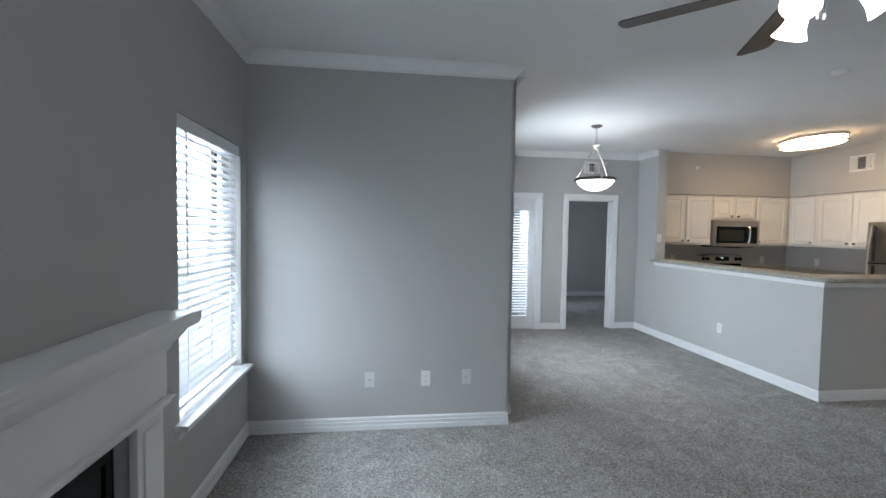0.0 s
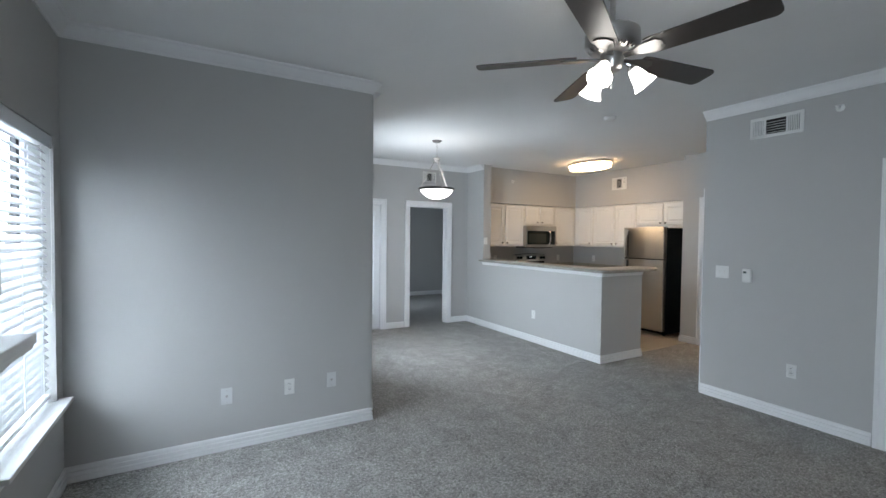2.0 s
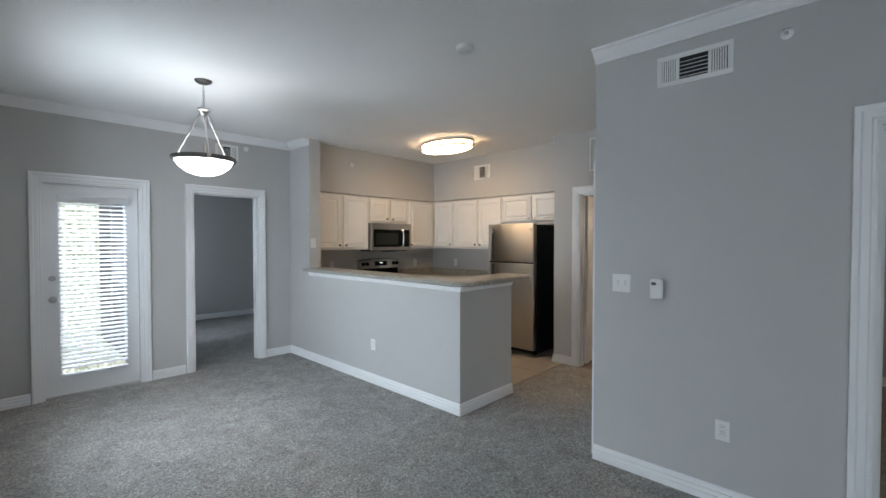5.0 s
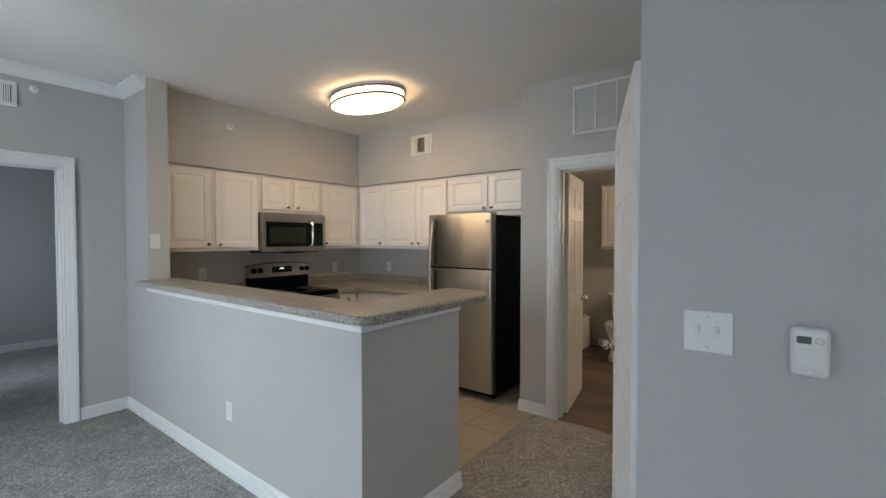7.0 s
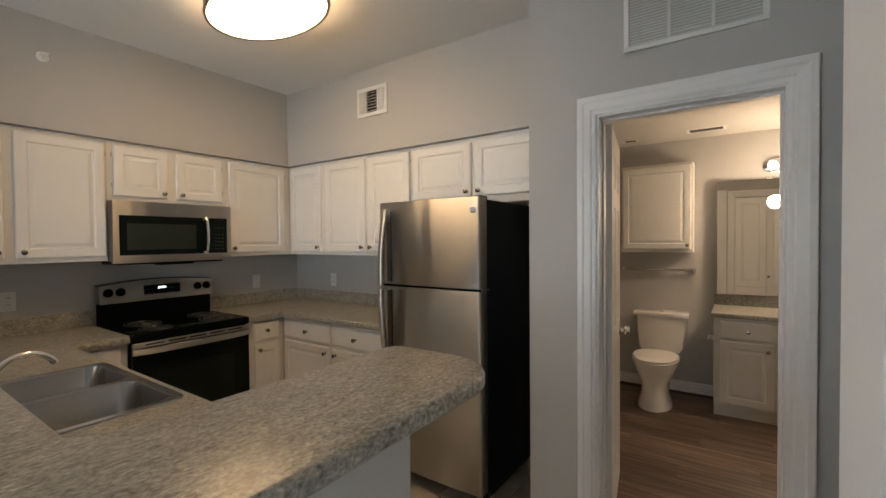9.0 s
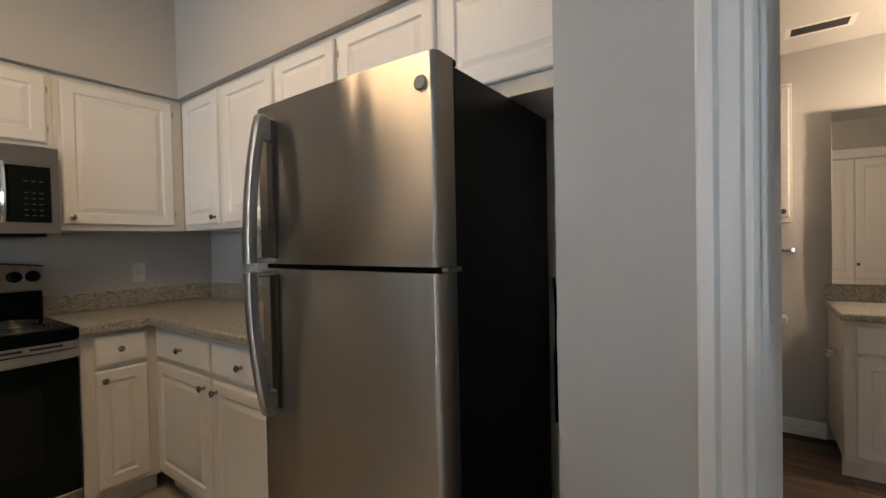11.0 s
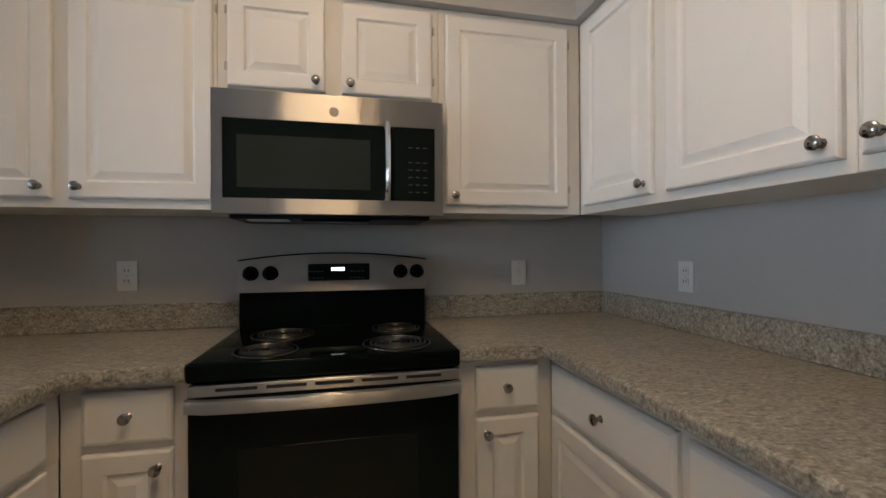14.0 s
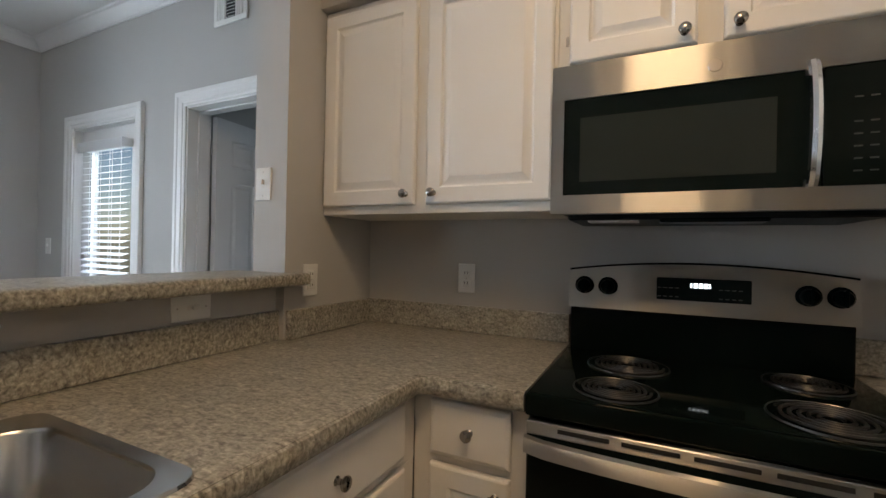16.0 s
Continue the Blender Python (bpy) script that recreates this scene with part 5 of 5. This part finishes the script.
# ---- vents, plates and detectors; local x along the wall, -y out of the wall ----
def grille(name, m, w, h, cells, slat_h, label, vertical=False, depth=0.012, border=0.028, dark=True):
    g = thing(name, m, label, "vent")
    fr = bmesh.new()
    bx(fr, 0, w, -depth, 0, 0, border, 0.002)
    bx(fr, 0, w, -depth, 0, h - border, h, 0.002)
    bx(fr, 0, border, -depth, 0, border, h - border, 0.002)
    bx(fr, w - border, w, -depth, 0, border, h - border, 0.002)
    part("frame", fr, PLASTIC, g, "white metal frame")
    # flat sheet; its colour stands for the shade inside the duct
    part("backing", box(border, w - border, -0.002, -0.0005, border, h - border), SLOT if dark else DUCT, g, "backing sheet coloured as the shade in the duct")
    cuts = (0, 0.26, 0.74, 1) if vertical else [c / cells for c in range(cells + 1)]
    for c in range(cells):
        xa = border + (w - 2 * border) * cuts[c]
        xb = border + (w - 2 * border) * cuts[c + 1]
        if c:
            part("bar", box(xa - 0.006, xa + 0.006, -depth, -0.002, border, h - border), PLASTIC, g)
        if vertical and c != (cells - 1) // 2:
            n = int((xb - xa) / 0.012)
            sm = box(-0.0042, 0.0042, -0.010, -0.004, border, h - border, 0.001)
            first = part("slat", sm, PLASTIC, g, m=pose(xa + 0.006, 0, 0, 0, 0, 0))
            for k in range(1, n):
                o = new("slat", first.data)
                o.parent = g
                o.matrix_local = pose(xa + 0.006 + k * 0.012, 0, 0)
        else:
            n = int((h - 2 * border) / slat_h)
            sm = box(xa + 0.004, xb - 0.004, -0.0095, -0.002, -0.001, 0.001)
            bmesh.ops.rotate(sm, cent=(0, -0.006, 0), matrix=Matrix.Rotation(radians(35), 3, "X"), verts=sm.verts[:])
            first = part("slat", sm, PLASTIC, g, m=pose(0, 0, border + slat_h / 2))
            for k in range(1, n):
                o = new("slat", first.data)
                o.parent = g
                o.matrix_local = pose(0, 0, border + slat_h * (k + 0.5))
    return g


grille("supply_vent", pose(XB, 1.782, 2.410, 0, 0, -90), 0.392, 0.182, 3, 0.022, "white supply vent with dark louvres", vertical=True)
grille("supply_vent", pose(3.215, YD, 2.44), 0.26, 0.18, 3, 0.018, "white supply vent over the bedroom door", vertical=True)
grille("supply_vent", pose(6.475, 5.06, 2.395, 0, 0, -90), 0.30, 0.215, 3, 0.022, "white supply vent on the kitchen soffit", vertical=True)
grille("return_grille", pose(XN, 3.09, 2.278, 0, 0, -90), 0.51, 0.375, 3, 0.0125, "white return air grille over the bathroom door", border=0.022, dark=False)
grille("bath_vent", pose(8.55, 2.75, 2.399, -90, 0, 90), 0.30, 0.16, 1, 0.016, "white ceiling exhaust vent")
grille("bath_vent", pose(8.62, 3.45, 2.399, -90, 0, 90), 0.15, 0.12, 1, 0.016, "small white ceiling vent")


def outlet(m, label="white duplex outlet plate", gang=1, toggles=0, jack=False, blank=False):
    o = thing("wall_plate" if (toggles or jack or blank) else "outlet", m, label, "switch plate" if toggles else "outlet")
    w = 0.072 if gang == 1 else 0.118
    part("plate", box(-w / 2, w / 2, -0.006, 0, -0.058, 0.058, 0.003, 2), PAINTED if jack else PLASTIC, o, "bevelled plate")
    if toggles:
        for k in range(toggles):
            x = (k - (toggles - 1) / 2) * 0.046
            part("toggle", box(x - 0.005, x + 0.005, -0.016, -0.005, -0.002, 0.016, 0.002), PLASTIC, o)
            part("toggle_slot", box(x - 0.007, x + 0.007, -0.0065, -0.0055, -0.014, 0.014), CABIN, o)
    elif jack:
        part("jack", lathe(bmesh.new(), [(0, 0.010), (0.004, 0.010), (0.006, 0.002), (0.009, 0.0), (0, 0)], 12, pose(0, -0.006, 0) @ TO_FRONT), NICKEL, o, smooth=True)
    elif not blank:
        for z in (-0.020, 0.020):
            rc = part("receptacle", box(-0.017, 0.017, -0.0085, -0.005, z - 0.015, z + 0.015, 0.004, 2), PLASTIC, o)
            for x in (-0.006, 0.006):
                part("slot", box(x - 0.0012, x + 0.0012, -0.0091, -0.0084, z - 0.003, z + 0.007), SLOT, rc)
    for z in ((0.0,) if not (toggles or jack) else (-0.042, 0.042)):
        part("screw", cyl((0, -0.0068, z), (0, -0.0055, z), 0.003, seg=8), NICKEL, o)
    return o


EASTF, WESTF = -90, 90
outlet(pose(0.087, YA, 0.380), "grey painted coaxial jack plate on the wall", jack=True)
outlet(pose(0.509, YA, 0.380))
outlet(pose(0.825, YA, 0.384), "grey painted telephone jack plate on the wall", jack=True)
outlet(pose(XB, 1.42, 0.42, 0, 0, EASTF))
outlet(pose(XB, 1.988, 1.212, 0, 0, EASTF), "white double light switch plate", gang=2, toggles=2)
outlet(pose(XP, 4.495, 0.404, 0, 0, EASTF))
outlet(pose(4.184, 5.785, 1.452), "white light switch plate on the wall end", toggles=1)
outlet(pose(4.76, YD, 1.122))
outlet(pose(6.37, YD, 1.110), "white light switch plate over the worktop", toggles=1)
outlet(pose(XR, 5.745, 1.114, 0, 0, EASTF))
outlet(pose(XR, 4.94, 1.112, 0, 0, EASTF))
outlet(pose(4.25, 5.48, 1.056, 0, 90, 90), "white plate lying sideways under the bar top", toggles=1)
outlet(pose(4.29, 5.905, 1.113, 0, 0, WESTF))
outlet(pose(XA + 0.25, YD, 1.20), "white light switch plate beside the patio door", toggles=1)
outlet(pose(3.656, 9.7, 0.455))


def thermostat():
    t = thing("thermostat", pose(XB, 1.772, 1.192, 0, 0, -90), "white thermostat with a small grey screen", "thermostat")
    part("case", box(-0.038, 0.038, -0.028, 0, -0.062, 0.062, 0.013, 4), PLASTIC, t, "rounded white case", smooth=True)
    part("screen", box(-0.026, 0.002, -0.0295, -0.0275, 0.022, 0.040, 0.0005), shader("lcd_grey", (0.10, 0.12, 0.11), rough=0.2), t, "grey screen")
    part("button", box(0.008, 0.026, -0.0298, -0.0275, 0.024, 0.038, 0.003), CABIN, t, "grey oval button")
    part("cover_line", box(-0.030, 0.030, -0.0288, -0.0278, 0.008, 0.0095), CABIN, t)
    part("button", box(-0.024, -0.006, -0.0288, -0.0275, -0.044, -0.034, 0.002), PLASTIC, t)
    part("button", box(0.006, 0.024, -0.0288, -0.0275, -0.044, -0.034, 0.002), PLASTIC, t)


thermostat()


def detector(m, label, name="smoke_detector", r=0.058):
    d = thing(name, m, label, "detector" if name == "smoke_detector" else "sprinkler")
    if name == "smoke_detector":
        part("body", lathe(bmesh.new(), [(0, 0.036), (r * 0.6, 0.035), (r * 0.9, 0.026), (r, 0.010), (r, 0), (0, 0)], 28), PLASTIC, d, smooth=True)
        part("vent_ring", lathe(bmesh.new(), [(r * 0.55, 0.037), (r * 0.62, 0.037), (r * 0.62, 0.034), (r * 0.55, 0.034)], 28), CABIN, d)
    else:
        part("escutcheon", lathe(bmesh.new(), [(0, 0.010), (0.014, 0.010), (0.026, 0.003), (0.029, 0), (0, 0)], 24), PLASTIC, d, smooth=True)
        part("nozzle", cyl((0, 0, 0.008), (0, 0, 0.05), 0.010, 0.007, 12), PLASTIC, d, smooth=True)
        part("deflector", box(-0.018, 0.018, 0.008, 0.011, 0.02, 0.062, 0.001), PLASTIC, d)
    return d


detector(pose(3.56, 2.755, CEIL, 180, 0, 0), "white round smoke detector on the ceiling")
detector(pose(XB, 1.165, 2.545, 90, 0, -90), "white sidewall sprinkler head", "sprinkler_head")
detector(pose(3.57, YD, 2.60, 90, 0, 0), "white sidewall sprinkler head", "sprinkler_head")
detector(pose(4.87, 5.935, 2.53, 90, 0, 0), "white sidewall sprinkler head over the cabinets", "sprinkler_head")


# ---- bathroom ----
def toilet():
    t = thing("toilet", pose(8.795, 3.27, 0, 0, 0, -90), "white porcelain two piece toilet, lid closed", "toilet")
    # local -y is forward from the wall at y 0
    def ell(a, bf, bb, yc, z, n=28):
        out = []
        for i in range(n):
            q = 2 * math.pi * i / n
            c, s_ = math.cos(q), math.sin(q)
            out.append((a * c, yc + (bf if s_ < 0 else bb) * s_, z))
        return out
    def loft(rows):
        bm = bmesh.new()
        vs = [[bm.verts.new(p) for p in r] for r in rows]
        for a, b in zip(vs, vs[1:]):
            for i in range(len(a)):
                bm.faces.new((a[i], a[(i + 1) % len(a)], b[(i + 1) % len(a)], b[i]))
        bm.faces.new(vs[0][::-1])
        bm.faces.new(vs[-1])
        return bm
    part("bowl", loft([ell(0.138, 0.22, 0.24, -0.50, 0.0), ell(0.134, 0.215, 0.235, -0.50, 0.04), ell(0.108, 0.195, 0.22, -0.50, 0.13), ell(0.112, 0.20, 0.22, -0.50, 0.22), ell(0.155, 0.24, 0.24, -0.48, 0.30), ell(0.182, 0.265, 0.25, -0.47, 0.37), ell(0.185, 0.27, 0.25, -0.47, 0.395)]), PORCELAIN, t, "white bowl and pedestal", smooth=True)
    part("seat", loft([ell(0.186, 0.275, 0.21, -0.47, 0.397), ell(0.190, 0.28, 0.215, -0.47, 0.408), ell(0.186, 0.275, 0.21, -0.47, 0.416)]), PORCELAIN, t, "white seat ring", smooth=True)
    part("lid", loft([ell(0.184, 0.272, 0.205, -0.47, 0.4185), ell(0.188, 0.277, 0.21, -0.47, 0.428), ell(0.178, 0.265, 0.20, -0.47, 0.438), ell(0.10, 0.17, 0.12, -0.47, 0.442)]), PORCELAIN, t, "closed white lid", smooth=True)
    tk = loft([[(x * k, y, z) for x, y in [(-0.21, -0.015), (-0.22, -0.05), (-0.20, -0.195), (-0.12, -0.215), (0.12, -0.215), (0.20, -0.195), (0.22, -0.05), (0.21, -0.015)]] for k, z in ((0.78, 0.40), (0.90, 0.44), (0.98, 0.60), (1.0, 0.73))])
    part("tank", tk, PORCELAIN, t, "white water tank", smooth=True)
    part("tank_lid", box(-0.235, 0.235, -0.228, -0.008, 0.732, 0.770, 0.010, 3), PORCELAIN, t, "white tank lid", smooth=True)
    part("flush_button", lathe(bmesh.new(), [(0, 0.007), (0.02, 0.006), (0.024, 0)], 18, pose(0, -0.12, 0.770)), CHROME, t, "chrome flush button", smooth=True)
    part("label_strip", box(0.02, 0.11, -0.2175, -0.2155, 0.70, 0.722), CABIN, t)
    for s_ in (-1, 1):
        part("bolt_cap", lathe(bmesh.new(), [(0, 0.018), (0.010, 0.014), (0.014, 0)], 10, pose(s_ * 0.10, -0.42, 0.022)), PORCELAIN, t, smooth=True)
    part("supply_line", tube(bmesh.new(), [(-0.20, -0.012, 0.16), (-0.20, -0.07, 0.17), (-0.19, -0.10, 0.28), (-0.16, -0.10, 0.41)], 0.006, 8), CHROME, t, smooth=True)


toilet()
upper("bath_cabinet", pose(8.63, 3.622, 0, 0, 0, -90), 0.614, 1.335, 2.165, 0.168, [(0.014, 0.600, "r")], "white single door wall cabinet over the toilet")


def vanity():
    v = base("vanity", pose(8.262, 2.832, 0, 0, 0, -90), 1.2,
             [(0.045, 0.42, 0.655, 0.795, "w", 0.232, 0.725), (0.045, 0.40, 0.13, 0.635, "d", 0.355, 0.585), (0.45, 0.80, 0.13, 0.635, "d", 0.49, 0.585), (0.45, 1.15, 0.655, 0.795, "w", 0.8, 0.725)],
             "white bathroom vanity cabinet", depth=0.53, top=0.82)
    return v


vanity()
vt = thing("bathroom_countertop", pose(0, 0, 0), "speckled laminate vanity top with a splash", "countertop")
part("worktop", slab([(8.235, 1.60), (8.798, 1.60), (8.798, 2.85), (8.235, 2.85)], 0.821, 0.858, 0.008, 2), GRANITE, vt)
part("backsplash", box(8.778, 8.798, 1.60, 2.85, 0.8585, 0.955, 0.003), GRANITE, vt)
solo("wash_basin", lathe(bmesh.new(), [(1.0, 0.0), (1.0, 0.012), (0.93, 0.018), (0.86, 0.010), (0.70, -0.02), (0, -0.03)], 32, pose(8.50, 2.16, 0.859), sx=0.19, sy=0.24), PORCELAIN, "white oval wash basin set in the vanity top", "basin", smooth=True)
mir = solo("mirror", box(-0.0035, 0.0035, -1.175, 0, 0.965, 1.972, 0.001), MIRROR, "frameless wall mirror over the vanity", "mirror")
mir.matrix_basis = pose(8.708, 2.825, 0, 0, 0, 4.2)
tb = thing("towel_bar", pose(8.80, 0, 1.165), "chrome towel bar under the wall cabinet", "towel bar")
part("bar", cyl((-0.06, 3.0, 0), (-0.06, 3.62, 0), 0.010, seg=12), SINKSTEEL, tb, smooth=True)
for y in (3.0, 3.62):
    part("bracket", box(-0.07, 0, y - 0.012, y + 0.012, -0.016, 0.016, 0.003), CHROME, tb)
tp = thing("paper_holder", pose(8.44, 2.832, 0.62), "chrome toilet paper holder on the vanity side", "paper holder")
part("post", box(-0.015, 0.015, 0, 0.06, -0.015, 0.015, 0.004), CHROME, tp)
part("roller", cyl((-0.10, 0.05, 0), (0.0, 0.05, 0), 0.012, seg=12), CHROME, tp, smooth=True)
vl = thing("vanity_light", pose(8.80, 2.50, 2.085), "chrome vanity light bar with lit globe bulbs", "wall light")
part("back_plate", slab(arc(0, -0.06, 0.06, 0, 180, 10) + arc(0, -0.54, 0.06, 180, 360, 10), 0, 0.03, 0.006), CHROME, vl, m=pose(0, 0, 0, 0, -90, 0), smooth=True)
for k in range(4):
    g = part("bulb", lathe(bmesh.new(), [(0, 0.072), (0.020, 0.068), (0.034, 0.049), (0.032, 0.030), (0.019, 0.012), (0.016, 0.0)], 20, pose(-0.03, -0.07 - k * 0.155, 0, 0, -90, 0)), BULB, vl, "lit globe bulb", smooth=True)
tub = thing("bathtub", pose(0, 0, 0), "white bathtub along the wall", "bathtub")
part("tub_shell", slab([(7.05, 3.78), (8.75, 3.78), (8.75, 4.49), (7.05, 4.49)], 0, 0.42, 0.02, 2), PORCELAIN, tub, "white tub apron", smooth=True)
part("tub_rim", slab(arc(7.2, 3.93, 0.13, 180, 270, 4) + arc(8.6, 3.93, 0.13, 270, 360, 4) + arc(8.6, 4.34, 0.13, 0, 90, 4) + arc(7.2, 4.34, 0.13, 90, 180, 4), 0.421, 0.435, 0.005), PORCELAIN, tub, smooth=True)
solo("shower_rod", cyl((6.935, 3.80, 1.95), (8.797, 3.80, 1.95), 0.013, seg=12), CHROME, "chrome shower curtain rod over the tub", "shower rod", smooth=True)

# linen closet in the bathroom, seen in the mirror
lc = thing("linen_closet", pose(XN + 0.12, 1.645, 0, 0, 0, 90), "white panelled bifold closet door with casing", "closet")
part("casing", sweep(bmesh.new(), [(0, 0), (0, 2.02), (0.70, 2.02), (0.70, 0)], CASE_PROF, pose(0, 0, 0, 90, 0, 0)), TRIM, lc)
for k in range(2):
    for z0_, z1_ in ((0.02, 0.80), (0.802, 2.0)):
        part("panel", cab_door(0.346, z1_ - z0_, 0.02, 0.07), TRIM, lc, m=pose(0.002 + k * 0.35, 0, z0_))
cab_knob(0.33, -0.02, 0.95, lc)

# outdoors: flat boards whose own glow stands for daylight
structure("backdrop", box(-4.0, 7.0, 30.0, 30.1, -6, 12), OUTSIDE, "glowing backdrop of pale trees and sky beyond the balcony", "backdrop")
structure("backdrop_west", box(-30.1, -30.0, -10, 16, -6, 14), OUTSIDE, "glowing backdrop of pale trees and sky beyond the window", "backdrop")

# ---- floor pieces, last ----
def tiles():
    s_, gap = 0.33, 0.006
    me = box(-s_ / 2 + gap / 2, s_ / 2 - gap / 2, -s_ / 2 + gap / 2, s_ / 2 - gap / 2, -0.008, 0.0, 0.0015)
    first = None
    for i in range(8):
        for j in range(9):
            x, y = 4.42 + i * s_ + 0.06, 3.572 + j * s_
            if not (4.9 < x + s_ / 2 and x - s_ / 2 < 6.78 and y - s_ / 2 < 6.0):
                continue
            if first is None:
                first = part("tile", me, TILE, floor_k, m=pose(x, y, 0.002))
            else:
                o = new("tile", first.data)
                o.parent = floor_k
                o.matrix_local = pose(x, y, 0.002)


tiles()


def planks():
    # laid along y, ends staggered from row to row
    wd, ln, gap = 0.18, 1.2, 0.0012
    for k in range(15):
        x = XN + 0.10 + k * wd
        end = 4.49 if x > XR + 0.12 else 3.47
        y = 1.53 - (k * 0.43) % ln
        while y < end:
            a, b = max(1.53, y), min(end, y + ln)
            if b - a > 0.05 and x + wd / 2 < 8.80:
                part("plank", box(-(b - a) / 2 + gap, (b - a) / 2 - gap, -wd / 2 + gap / 2, wd / 2 - gap / 2, -0.004, 0.002, 0.0008), PLANK, floor_b, m=pose(x, (a + b) / 2, 0, 0, 0, 90))
            y += ln


planks()
